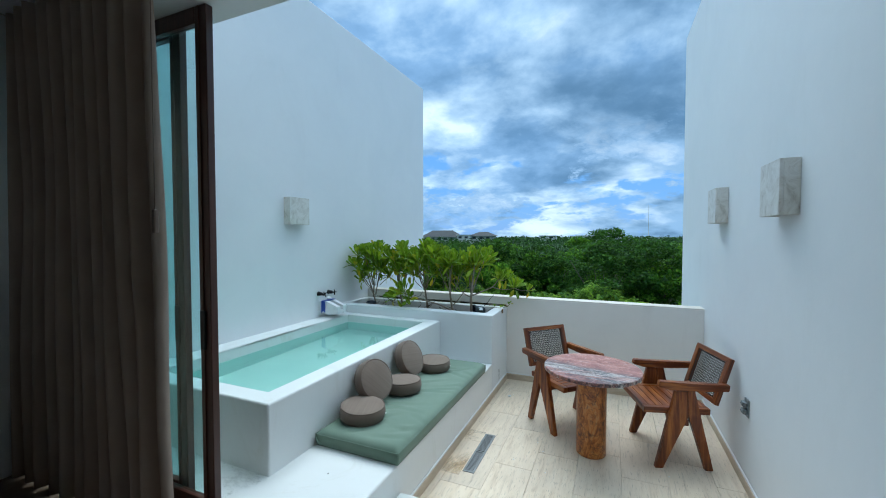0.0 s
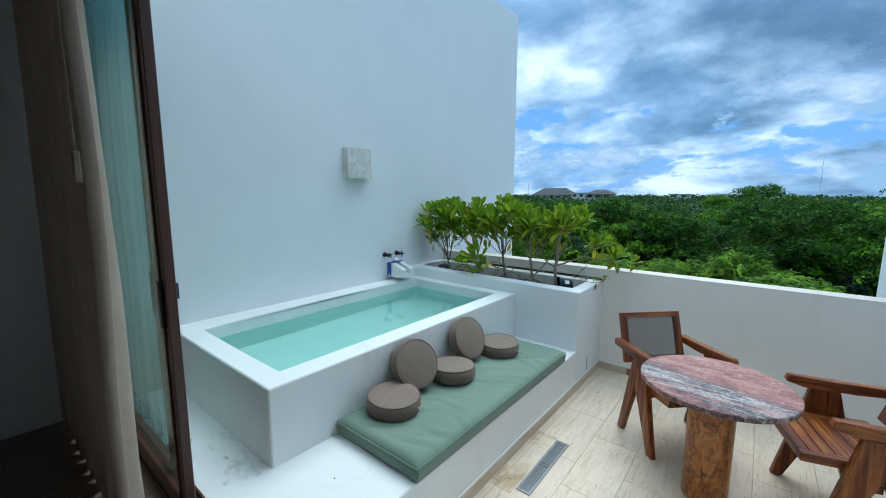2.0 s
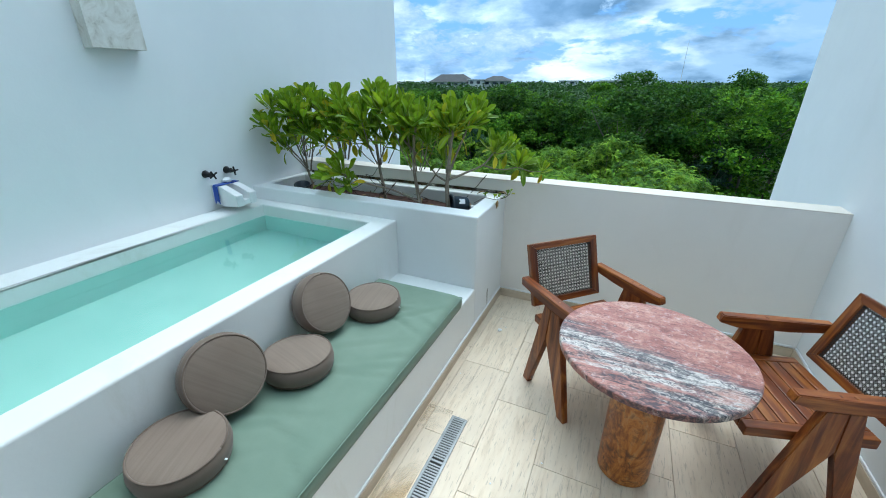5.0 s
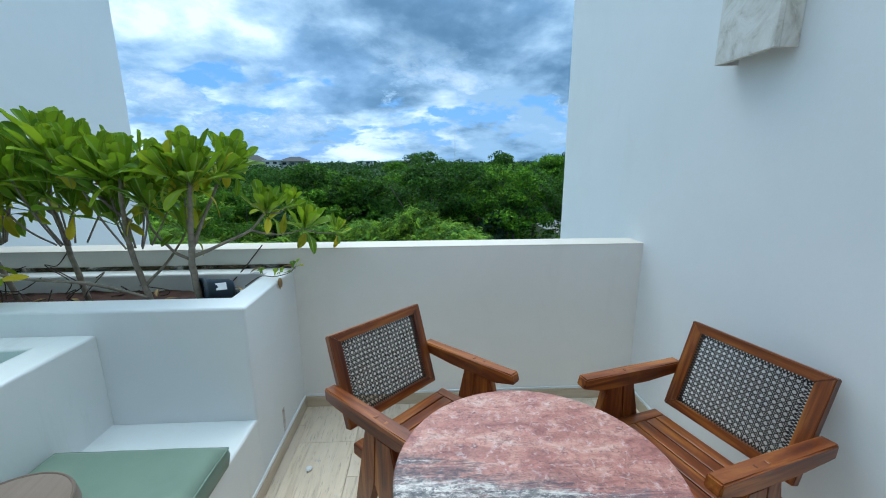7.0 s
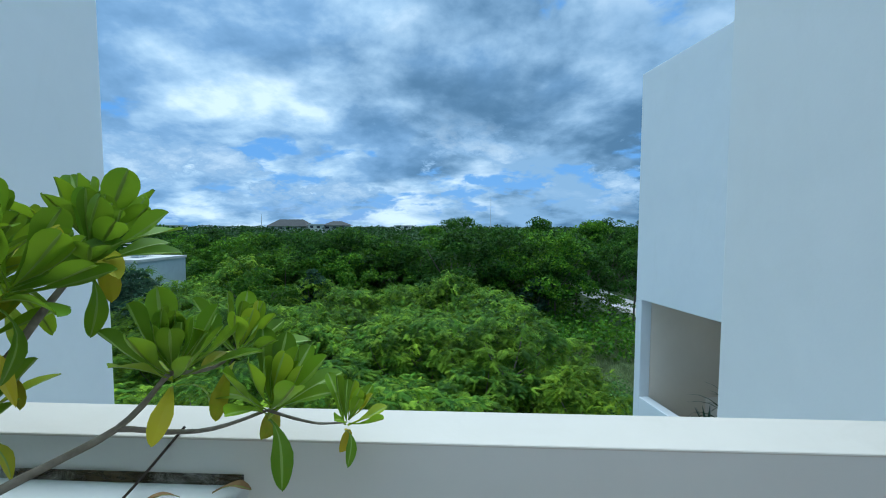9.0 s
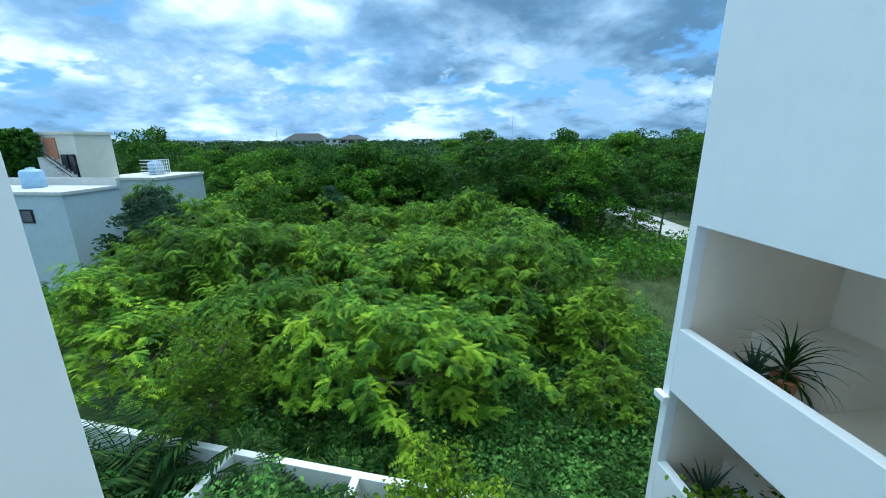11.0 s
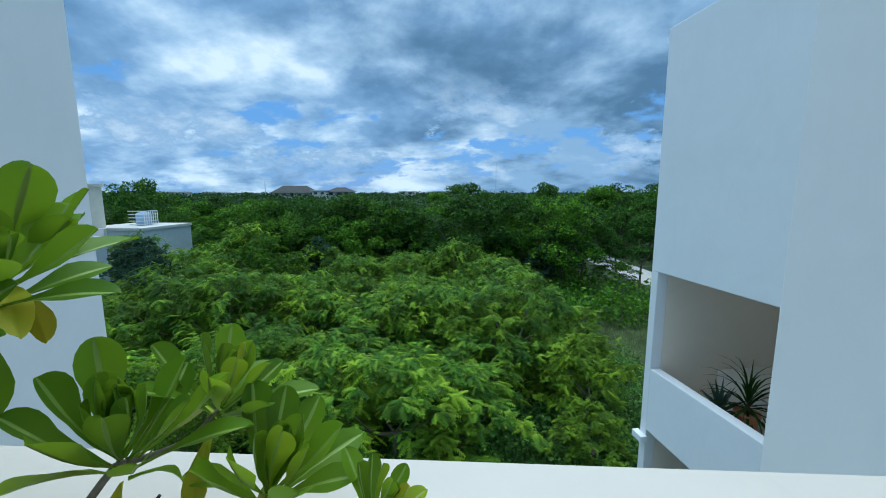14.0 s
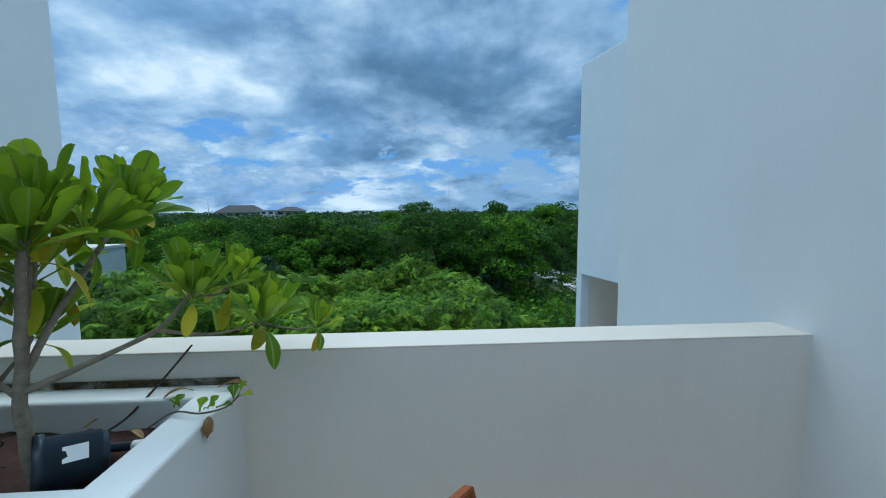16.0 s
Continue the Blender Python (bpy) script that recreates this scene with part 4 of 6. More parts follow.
def armchair(label, at):
    """Low armchair; the front looks along local -y."""
    ch = thing("armchair", label, "armchair", at, "armchairs at the round table")
    for s in (-1, 1):
        x0, x1 = min(s * 0.247, s * 0.283), max(s * 0.247, s * 0.283)
        part("front_leg", prism([(-0.335, 0.587), (-0.410, 0.587), (-0.545, 0.0), (-0.490, 0.0), (-0.318, 0.395)], x0, x1), teak[2], ch)
        part("rear_leg", prism([(-0.276, 0.587), (-0.334, 0.587), (-0.317, 0.395), (-0.300, 0.345), (-0.196, 0.0), (-0.140, 0.0)], x0 + 0.001, x1 - 0.001), teak[2], ch)
        arm = part("armrest", prism([(-0.045, 0.592), (-0.040, 0.640), (-0.300, 0.643), (-0.520, 0.650), (-0.530, 0.612), (-0.440, 0.586), (-0.220, 0.586)], min(s * 0.237, s * 0.285), max(s * 0.237, s * 0.285), 0.005), teak[1], ch)
        for y in (-0.32, -0.37):
            part("peg", box(s * 0.263 - 0.008, s * 0.263 + 0.008, y - 0.006, y + 0.006, 0.6425, 0.6455, bevel=0.002), teak[0], arm, "darker end-grain peg")
        part("side_rail", box(min(s * 0.200, s * 0.2455), max(s * 0.200, s * 0.2455), -0.615, -0.150, 0.398, 0.443, bevel=0.004), teak[1], ch)
    part("front_rail", box(-0.199, 0.199, -0.615, -0.568, 0.398, 0.443, bevel=0.004), teak[0], ch)
    part("rear_rail", box(-0.199, 0.199, -0.197, -0.150, 0.398, 0.443, bevel=0.004), teak[0], ch)
    part("stretcher", box(-0.246, 0.246, -0.335, -0.298, 0.310, 0.356, bevel=0.004), teak[0], ch)
    part("under_rail", box(-0.02, 0.02, -0.567, -0.198, 0.385, 0.404, bevel=0.003), teak[1], ch)
    for i in range(7):
        y = -0.563 + 0.0525 * i
        part("slat", box(-0.1985, 0.1985, y, y + 0.0475, 0.4045 + 0.012, 0.441, bevel=0.003), teak[0], ch)
    tilt = pose(0, -0.0525, 0.6425, -17, 0, 0)
    hw, hh = 0.2345, 0.181
    for nm, b in (("back_frame_top", (-hw, hw, hh - 0.036, hh)), ("back_frame_bottom", (-hw, hw, -hh, -hh + 0.036))):
        x0, x1, z0, z1 = b
        inner = 0.047
        bm = bmesh.new()
        far, near = (z1, z0) if nm.endswith("top") else (z0, z1)
        q = [(-hw, far), (hw, far), (hw - inner, near), (-hw + inner, near)]
        a = [bm.verts.new((x, -0.016, z)) for x, z in q]
        c = [bm.verts.new((x, 0.016, z)) for x, z in q]
        bm.faces.new(a)
        bm.faces.new(c)
        for i in range(4):
            bm.faces.new((a[i], a[(i + 1) % 4], c[(i + 1) % 4], c[i]))
        bmesh.ops.bevel(bm, geom=list(bm.edges), offset=0.003, segments=2, affect="EDGES")
        part(nm, bm, teak[0], ch, at=tilt)
    for s in (-1, 1):
        bm = bmesh.new()
        q = [(s * hw, hh), (s * hw, -hh), (s * (hw - 0.047), -hh + 0.036), (s * (hw - 0.047), hh - 0.036)]
        a = [bm.verts.new((x, -0.0158, z)) for x, z in q]
        c = [bm.verts.new((x, 0.0158, z)) for x, z in q]
        bm.faces.new(a)
        bm.faces.new(c)
        for i in range(4):
            bm.faces.new((a[i], a[(i + 1) % 4], c[(i + 1) % 4], c[i]))
        bmesh.ops.bevel(bm, geom=list(bm.edges), offset=0.003, segments=2, affect="EDGES")
        part("back_frame_side", bm, teak[2], ch, at=tilt)
    pw, ph = 2 * (hw - 0.047), 2 * (hh - 0.036)
    up_right = tilt @ pose(0, 0, 0, 90, 0, 0)
    panel = part("cane_panel", cane_panel(pw - 0.030, ph - 0.022), cane_mat, ch, "open woven dark cane panel", at=up_right @ pose(0, 0, 0.004))
    tagged(panel, "open woven dark cane panel", kind="stuff")
    lace = bmesh.new()
    n = 34
    for i in range(n):
        x0, x1 = -pw / 2 + pw * i / n, -pw / 2 + pw * (i + 1) / n
        for s in (-1, 1):
            ribbon(lace, (x0, s * ph / 2), ((x0 + x1) / 2, s * (ph / 2 - 0.014)), 0.0034, 0.002, 0.004)
            ribbon(lace, ((x0 + x1) / 2, s * (ph / 2 - 0.014)), (x1, s * ph / 2), 0.0034, 0.002, 0.004)
    n = 26
    for i in range(n):
        y0, y1 = -ph / 2 + ph * i / n, -ph / 2 + ph * (i + 1) / n
        for s in (-1, 1):
            ribbon(lace, (s * pw / 2, y0), (s * (pw / 2 - 0.018), (y0 + y1) / 2), 0.0034, 0.002, 0.004)
            ribbon(lace, (s * (pw / 2 - 0.018), (y0 + y1) / 2), (s * pw / 2, y1), 0.0034, 0.002, 0.004)
    part("lacing", lace, cane_mat, panel, at=pose(0, 0, 0))
    return ch


first = armchair("reddish-brown teak armchair with slatted seat and cane back", pose(-0.495, 4.360, 0, 0, 0, 45.2))
copy_thing(first, pose(0.8825, 4.032, 0, 0, 0, -73.6))

# ---- planter: soil, shrubs, pots, clutter ----
bm = bmesh.new()
nx, ny = 48, 14
g = [[bm.verts.new((-2.935 + 1.788 * i / nx, 4.497 + 0.386 * j / ny, 0.788 + 0.016 * noise.noise((i * 0.45, j * 0.6, 1)) + 0.010 * noise.noise((i * 1.9, j * 1.9, 4)))) for i in range(nx + 1)] for j in range(ny + 1)]
for j in range(ny):
    for i in range(nx):
        bm.faces.new((g[j][i], g[j][i + 1], g[j + 1][i + 1], g[j + 1][i]))
tagged(new("planter_soil", smooth(mesh_of("planter_soil", bm, soil_mat))), kind="structure")


def obovate(length, width, cup, droop, curl, material=None):
    """A spoon-shaped leaf with a broad round tip that starts at the origin and runs along x."""
    bm = bmesh.new()
    rows = []
    for t in (0.0, 0.12, 0.28, 0.45, 0.60, 0.72, 0.82, 0.90, 0.96, 0.99, 1.0):
        w = 0.11 + 0.89 * (t / 0.74) ** 1.7 if t < 0.74 else math.sqrt(max(0.0, 1 - ((t - 0.74) / 0.26) ** 2))
        w = max(0.5 * width * w, 0.0015)
        x = length * t
        z = -droop * length * t * t + curl * length * math.sin(math.pi * t) * 0.25
        wave = 0.05 * width * math.sin(9 * t + 40 * width)
        rows.append([bm.verts.new((x, s * w, z + cup * abs(s) ** 1.4 * w + wave * s - (0.0012 if s == 0 else 0.0))) for s in (-1, -0.55, -0.12, 0, 0.12, 0.55, 1)])
    for a, b in zip(rows, rows[1:]):
        for k in range(6):
            f = bm.faces.new((a[k], a[k + 1], b[k + 1], b[k]))
            f.material_index = 1 if k in (2, 3) else 0
    return smooth(mesh_of("leaf", bm, material or shrub_leaf, leaf_rib if material is None else material))


leaf_shapes = [obovate(0.145, 0.050, 0.50, 0.06, -0.25), obovate(0.148, 0.050, 0.35, 0.22, 0.0), obovate(0.125, 0.048, 0.55, -0.05, -0.3), obovate(0.145, 0.052, 0.25, 0.50, 0.5), obovate(0.145, 0.050, 0.25, 0.55, 0.5, old_shrub_leaf)]
leaf_rng = random.Random(11)


def rosette(parent, centre, axis, count, size):
    """A whorl of leaves round the tip of a stem: most stand up and out, the oldest droop."""
    axis = Vector(axis).normalized()
    frame_m = axis.to_track_quat("Z", "X").to_matrix().to_4x4()
    for i in range(count):
        f = i / (count - 1)
        turn = 137.5 * i + leaf_rng.uniform(-16, 16)
        rise = (88 - 58 * f if f < 0.90 else 22 - 480 * (f - 0.90)) + leaf_rng.uniform(-8, 8)
        s = size * (0.66 + 0.50 * min(1.0, 1.5 * f + 0.25)) * leaf_rng.uniform(0.80, 1.06) * (0.78 if f >= 0.90 else 1.0)
        shape = leaf_shapes[2] if f < 0.40 else leaf_shapes[0] if f < 0.70 else leaf_shapes[leaf_rng.choice((0, 1, 1) if f < 0.90 else (3, 4, 4))]
        ob = new("leaf", shape)
        ob.parent = parent
        ob.matrix_basis = Matrix.Translation(Vector(centre) - axis * 0.05 * f * size) @ frame_m @ pose(0, 0, 0, 0, 0, turn) @ pose(0, 0, 0, 0, -rise, 0) @ pose(0.006, 0, 0, leaf_rng.uniform(-20, 20), 0, 0) @ Matrix.Scale(s, 4)


def shrub(label, base, stems):
    """stems: (points from the base, radius, [(tip, axis, leaves, size)])."""
    sh = thing("planter_shrub", label, "shrub", pose(*base), "shrubs in the planter")
    b = Vector(base)
    for pts, rad, tips in stems:
        run = spline([Vector(p) - b for p in pts], 5)
        n = len(run)
        part("stem", tube([p + Vector((noise.noise(p * 14), noise.noise(p * 14 + Vector((5, 0, 0))), 0)) * 0.006 for p in run], [0.82 * rad * (1.0 - 0.5 * i / n) * (1 + 0.10 * (i % 3 == 0)) for i in range(n)], 9), stem_bark, sh, soft=True)
        for tip, axis, count, size in tips:
            rosette(sh, Vector(tip) - b, axis, count, size)
    return sh


SH = "glossy green shrub with some yellow leaves in the white planter"
Z0 = 0.780
shrub("glossy green shrub with a long branch reaching over the parapet", (-1.335, 4.605, Z0), [
    ([(-1.335, 4.605, Z0), (-1.352, 4.60, 0.95), (-1.342, 4.60, 1.10), (-1.325, 4.60, 1.26), (-1.305, 4.595, 1.39)], 0.020, [((-1.305, 4.595, 1.40), (0.05, -0.15, 1), 24, 1.15), ((-1.39, 4.56, 1.43), (-0.5, -0.3, 0.9), 18, 0.95), ((-1.20, 4.66, 1.42), (0.6, 0.2, 0.8), 18, 1.0)]),
    ([(-1.342, 4.60, 1.08), (-1.31, 4.68, 1.22), (-1.28, 4.78, 1.36), (-1.27, 4.86, 1.47)], 0.011, [((-1.27, 4.87, 1.48), (0.1, 0.2, 1), 22, 1.05), ((-1.20, 4.79, 1.46), (0.5, -0.1, 0.9), 18, 0.95)]),
    ([(-1.345, 4.60, 1.04), (-1.26, 4.66, 1.075), (-1.15, 4.76, 1.13), (-1.085, 4.815, 1.215)], 0.011, [((-1.080, 4.818, 1.235), (0.15, -0.10, 1), 24, 1.0)]),
    ([(-1.085, 4.815, 1.215), (-1.045, 4.89, 1.20), (-1.02, 4.94, 1.225)], 0.006, [((-1.015, 4.945, 1.24), (0.3, 0.1, 1), 20, 0.85)]),
    ([(-1.15, 4.76, 1.13), (-1.03, 4.82, 1.098), (-0.92, 4.878, 1.115)], 0.0068, [((-0.910, 4.880, 1.14), (0.35, -0.05, 1), 24, 0.98)]),
    ([(-0.92, 4.878, 1.115), (-0.83, 4.872, 1.092), (-0.75, 4.862, 1.10)], 0.0042, [((-0.742, 4.862, 1.112), (0.45, 0.0, 0.9), 16, 0.62)]),
    ([(-1.345, 4.60, 1.02), (-1.47, 4.66, 1.06), (-1.60, 4.74, 1.16), (-1.66, 4.78, 1.28)], 0.009, [((-1.66, 4.78, 1.30), (-0.2, 0.1, 1), 20, 1.0)]),
])
shrub(SH, (-1.560, 4.610, Z0), [
    ([(-1.56, 4.61, Z0), (-1.60, 4.62, 0.92), (-1.61, 4.59, 1.12), (-1.585, 4.56, 1.30), (-1.56, 4.54, 1.41)], 0.017, [((-1.555, 4.54, 1.42), (0.05, -0.2, 1), 24, 1.15), ((-1.48, 4.60, 1.46), (0.5, 0.3, 0.9), 18, 0.95), ((-1.65, 4.52, 1.42), (-0.6, -0.3, 0.9), 18, 1.0)]),
    ([(-1.60, 4.61, 1.20), (-1.72, 4.60, 1.33), (-1.78, 4.56, 1.46)], 0.010, [((-1.785, 4.55, 1.50), (-0.1, -0.2, 1), 22, 1.1), ((-1.72, 4.66, 1.50), (0.2, 0.4, 1), 18, 1.0)]),
    ([(-1.59, 4.62, 0.90), (-1.52, 4.70, 1.00), (-1.46, 4.76, 1.12)], 0.009, [((-1.45, 4.77, 1.15), (0.2, 0.2, 1), 18, 0.95)]),
    ([(-1.57, 4.61, 0.84), (-1.78, 4.56, 0.93), (-1.98, 4.48, 0.98), (-2.12, 4.42, 1.05)], 0.010, [((-2.13, 4.41, 1.07), (-0.1, -0.6, 0.9), 22, 1.1), ((-2.26, 4.43, 1.00), (-0.6, -0.5, 0.7), 16, 0.9), ((-2.05, 4.40, 0.99), (0.4, -0.8, 0.5), 12, 0.9)]),
])
shrub(SH, (-1.960, 4.740, Z0), [
    ([(-1.96, 4.74, Z0), (-1.99, 4.73, 1.02), (-2.00, 4.70, 1.30), (-1.95, 4.69, 1.54)], 0.016, [((-1.945, 4.69, 1.56), (0.1, -0.1, 1), 24, 1.15), ((-2.04, 4.63, 1.49), (-0.4, -0.5, 0.9), 18, 1.0), ((-1.86, 4.74, 1.50), (0.5, 0.2, 0.9), 18, 1.0)]),
    ([(-2.00, 4.71, 1.22), (-2.12, 4.68, 1.36), (-2.20, 4.64, 1.44)], 0.010, [((-2.30, 4.70, 1.55), (-0.1, 0.0, 1), 20, 1.05), ((-2.20, 4.64, 1.46), (-0.2, -0.3, 1), 22, 1.05), ((-2.15, 4.77, 1.46), (0, 0.4, 1), 18, 1.0)]),
    ([(-1.99, 4.72, 1.08), (-1.90, 4.66, 1.20), (-1.83, 4.61, 1.26)], 0.008, [((-1.83, 4.60, 1.28), (0.3, -0.5, 0.9), 18, 0.95)]),
])
shrub(SH, (-2.330, 4.780, Z0), [
    ([(-2.33, 4.78, Z0), (-2.37, 4.76, 1.00), (-2.40, 4.74, 1.24), (-2.44, 4.72, 1.42)], 0.015, [((-2.44, 4.72, 1.44), (-0.1, -0.2, 1), 24, 1.1), ((-2.55, 4.76, 1.47), (-0.3, 0.2, 1), 20, 1.0), ((-2.36, 4.66, 1.42), (0.3, -0.4, 1), 18, 1.0)]),
    ([(-2.38, 4.75, 1.08), (-2.33, 4.67, 1.22), (-2.30, 4.61, 1.29)], 0.009, [((-2.30, 4.60, 1.31), (0.2, -0.5, 0.9), 20, 1.0), ((-2.44, 4.60, 1.24), (-0.4, -0.5, 0.8), 16, 0.95)]),
    ([(-2.39, 4.75, 1.12), (-2.55, 4.72, 1.22), (-2.64, 4.70, 1.28)], 0.008, [((-2.65, 4.69, 1.30), (-0.3, -0.4, 0.9), 20, 1.0)]),
])
shrub("glossy green shrub in the planter close to the wall", (-2.720, 4.760, Z0), [
    ([(-2.72, 4.76, Z0), (-2.78, 4.75, 1.00), (-2.83, 4.72, 1.20)], 0.013, [((-2.84, 4.71, 1.23), (0.1, -0.4, 1), 20, 1.0), ((-2.90, 4.76, 1.30), (0.2, 0.1, 1), 16, 0.85)]),
    ([(-2.76, 4.75, 0.98), (-2.72, 4.70, 1.18), (-2.68, 4.68, 1.38)], 0.010, [((-2.68, 4.68, 1.40), (0.1, -0.3, 1), 20, 1.0), ((-2.60, 4.62, 1.36), (0.3, -0.4, 1), 16, 0.95)]),
    ([(-2.80, 4.74, 1.08), (-2.88, 4.74, 1.30), (-2.90, 4.74, 1.48)], 0.008, [((-2.90, 4.74, 1.52), (0.1, 0, 1), 18, 0.85), ((-2.82, 4.70, 1.42), (0.4, -0.3, 0.9), 18, 0.95)]),
    ([(-2.74, 4.76, 0.95), (-2.72, 4.82, 1.25), (-2.74, 4.84, 1.52)], 0.009, [((-2.74, 4.84, 1.55), (0.1, -0.2, 1), 22, 1.05), ((-2.64, 4.80, 1.50), (0.4, -0.1, 1), 18, 1.0)]),
    ([(-2.76, 4.75, 0.98), (-2.82, 4.60, 1.20), (-2.86, 4.48, 1.34)], 0.008, [((-2.86, 4.47, 1.36), (0.1, -0.4, 1), 22, 1.0), ((-2.78, 4.46, 1.30), (0.4, -0.4, 0.9), 18, 0.95), ((-2.87, 4.55, 1.50), (0.1, -0.1, 1), 18, 0.9)]),
    ([(-2.75, 4.75, 0.95), (-2.80, 4.66, 1.08), (-2.84, 4.62, 1.16)], 0.007, [((-2.84, 4.61, 1.17), (0.0, -0.4, 1), 18, 0.85)]),
])

# fuller crowns: side twigs with a whorl each, joined to the shrub whose foot is nearest
twig_rng = random.Random(17)
feet = [o for o in bpy.data.objects if o.name.split(".")[0] == "planter_shrub"]
for i in range(34):
    x = -2.93 + 1.62 * (i + twig_rng.random()) / 34
    y, z = twig_rng.uniform(4.50, 4.90), twig_rng.uniform(1.20, 1.47) + (0.08 if x < -1.75 else 0.0)
    sh = min(feet, key=lambda o: abs(o.matrix_basis.translation.x - x))
    foot = sh.matrix_basis.translation
    tip = Vector((x, y, z)) - foot
    root = Vector((tip.x * 0.25 - 0.02, tip.y * 0.25, 0.30))
    part("stem", tube(spline([root, root.lerp(tip, 0.55) + Vector((0, 0, -0.03)), tip], 5), 0.0042, 7), stem_bark, sh, soft=True)
    rosette(sh, tip, (tip.x * 0.8 + 0.1 * (x < -2.8), tip.y * 0.8 - 0.1, 0.8), 20, twig_rng.uniform(0.95, 1.15) * (0.85 if x < -2.82 else 1.0))

# pots laid in the soil
def nursery_pot(label, at, with_paper):
    p = thing("nursery_pot", label, "plant pot", at, "plastic pots in the planter")
    part("pot_wall", lathe([(0.0, 0.0), (0.042, 0.0), (0.046, 0.004), (0.056, 0.10), (0.064, 0.102), (0.065, 0.118), (0.059, 0.118), (0.050, 0.012), (0.0, 0.012)], 32), black_plastic, p, soft=True)
    if with_paper:
        part("paper_label", box(0.0535, 0.0545, -0.016, 0.016, 0.035, 0.075), white_plastic, p, "torn white paper label", at=pose(0, 0, 0, 0, 0, 128))


nursery_pot("dark blue-black plastic pot lying on its side in the soil", pose(-1.215, 4.655, 0.858, 0, 84, 221) @ Matrix.Scale(1.12, 4), True)
nursery_pot("dark plastic pot half sunk in the soil by the wall", pose(-2.700, 4.600, 0.765, 12, 8, 0), False)

hose = thing("hose_piece", "black hose end with a white coupling in the soil", "hose", pose(-1.22, 4.74, 0.812))
part("hose", tube([(-0.10, 0.0, 0.0), (0.0, 0.004, 0.004)], 0.012, 12), black_plastic, hose)
part("coupling", tube([(0.001, 0.004, 0.004), (0.045, 0.006, 0.006)], 0.014, 14), white_plastic, hose)

twig = thing("dead_twig", "thin dark dead twig sticking out of the planter", "twig", pose(-1.44, 4.80, 0.788))
part("twig_stem", tube([Vector(p) for p in spline([(0, 0, 0), (0.10, 0.05, 0.03), (0.17, 0.12, 0.11), (0.245, 0.20, 0.22)], 5)], 0.0035, 6), twig_mat, twig)
tangle = thing("dry_vine", "tangle of dry dark vines under the shrubs", "vine", pose(-2.20, 4.76, 0.788))
vr = random.Random(8)
for i in range(14):
    x = vr.uniform(-0.5, 0.35)
    pts = [(x, vr.uniform(-0.1, 0.1), 0.0)]
    for s in range(4):
        q = pts[-1]
        pts.append((q[0] + vr.uniform(-0.13, 0.13), max(-0.2, min(0.1, q[1] + vr.uniform(-0.08, 0.06))), max(0.004, q[2] + vr.uniform(-0.03, 0.10))))
    part("vine_stem", tube(spline(pts, 5), 0.0026, 5), twig_mat, tangle)

creeper = thing("creeper", "thin green creeper with small round leaves over the planter rim", "creeper", pose(-1.10, 4.78, 0.882))
part("runner", tube(spline([(-0.12, 0.02, -0.05), (-0.03, 0.0, 0.006), (0.05, -0.02, 0.010), (0.13, -0.04, 0.035), (0.17, -0.045, 0.07)], 6), 0.0026, 6), bark, creeper)
round_leaf = obovate(0.040, 0.032, 0.3, 0.2, 0.2)
for x, y, z, a, e in ((-0.03, 0.0, 0.02, 60, 50), (-0.02, 0.01, 0.015, 150, 40), (0.05, -0.02, 0.015, 80, 60), (0.06, -0.02, 0.02, -20, 35), (0.075, -0.025, 0.025, 50, 50), (0.10, -0.03, 0.03, 20, 10), (0.155, -0.045, 0.06, 110, 60), (0.17, -0.045, 0.07, 30, 70), (0.165, -0.045, 0.065, 0, 20)):
    ob = new("leaf", round_leaf)
    ob.parent, ob.matrix_basis = creeper, pose(x, y, z, 0, 0, a) @ pose(0, 0, 0, 0, -e, 0)
dry = thing("dead_leaf", "curled brown dead leaf hanging at the planter edge", "leaf", pose(-1.020, 4.742, 0.890))
bm = bmesh.new()
bmesh.ops.create_uvsphere(bm, u_segments=12, v_segments=8, radius=0.024)
for v in bm.verts:
    v.co = Vector((v.co.x * 0.35, v.co.y * 0.9, v.co.z * 1.1 - 0.026)) * (1 + 0.25 * noise.noise(v.co * 60))
part("blade", bm, dry_leaf, dry, soft=True)

litter_leaf = obovate(0.085, 0.026, 0.6, 0.2, 0.6)
litter_leaf.materials[0] = dry_leaf
lr = random.Random(3)
for i in range(26):
    x, y = lr.uniform(-2.85, -1.2), lr.uniform(4.53, 4.86)
    ob = tagged(new("fallen_leaf", litter_leaf), "dry yellow-brown fallen leaf on the planter soil", "leaf", "fallen leaves")
    ob.matrix_basis = pose(x, y, 0.806 + 0.010 * lr.random(), lr.uniform(-15, 15), lr.uniform(-12, 12), lr.uniform(0, 360)) @ Matrix.Scale(lr.uniform(0.6, 1.2), 4)
for x, y, a in ((-1.085, 4.93, 20), (-1.15, 4.915, 200)):
    ob = tagged(new("fallen_leaf", litter_leaf), "dry yellow leaf on the planter rim", "leaf", "fallen leaves")
    ob.matrix_basis = pose(x, y, 0.889, 8, -4, a) @ Matrix.Scale(0.95, 4)

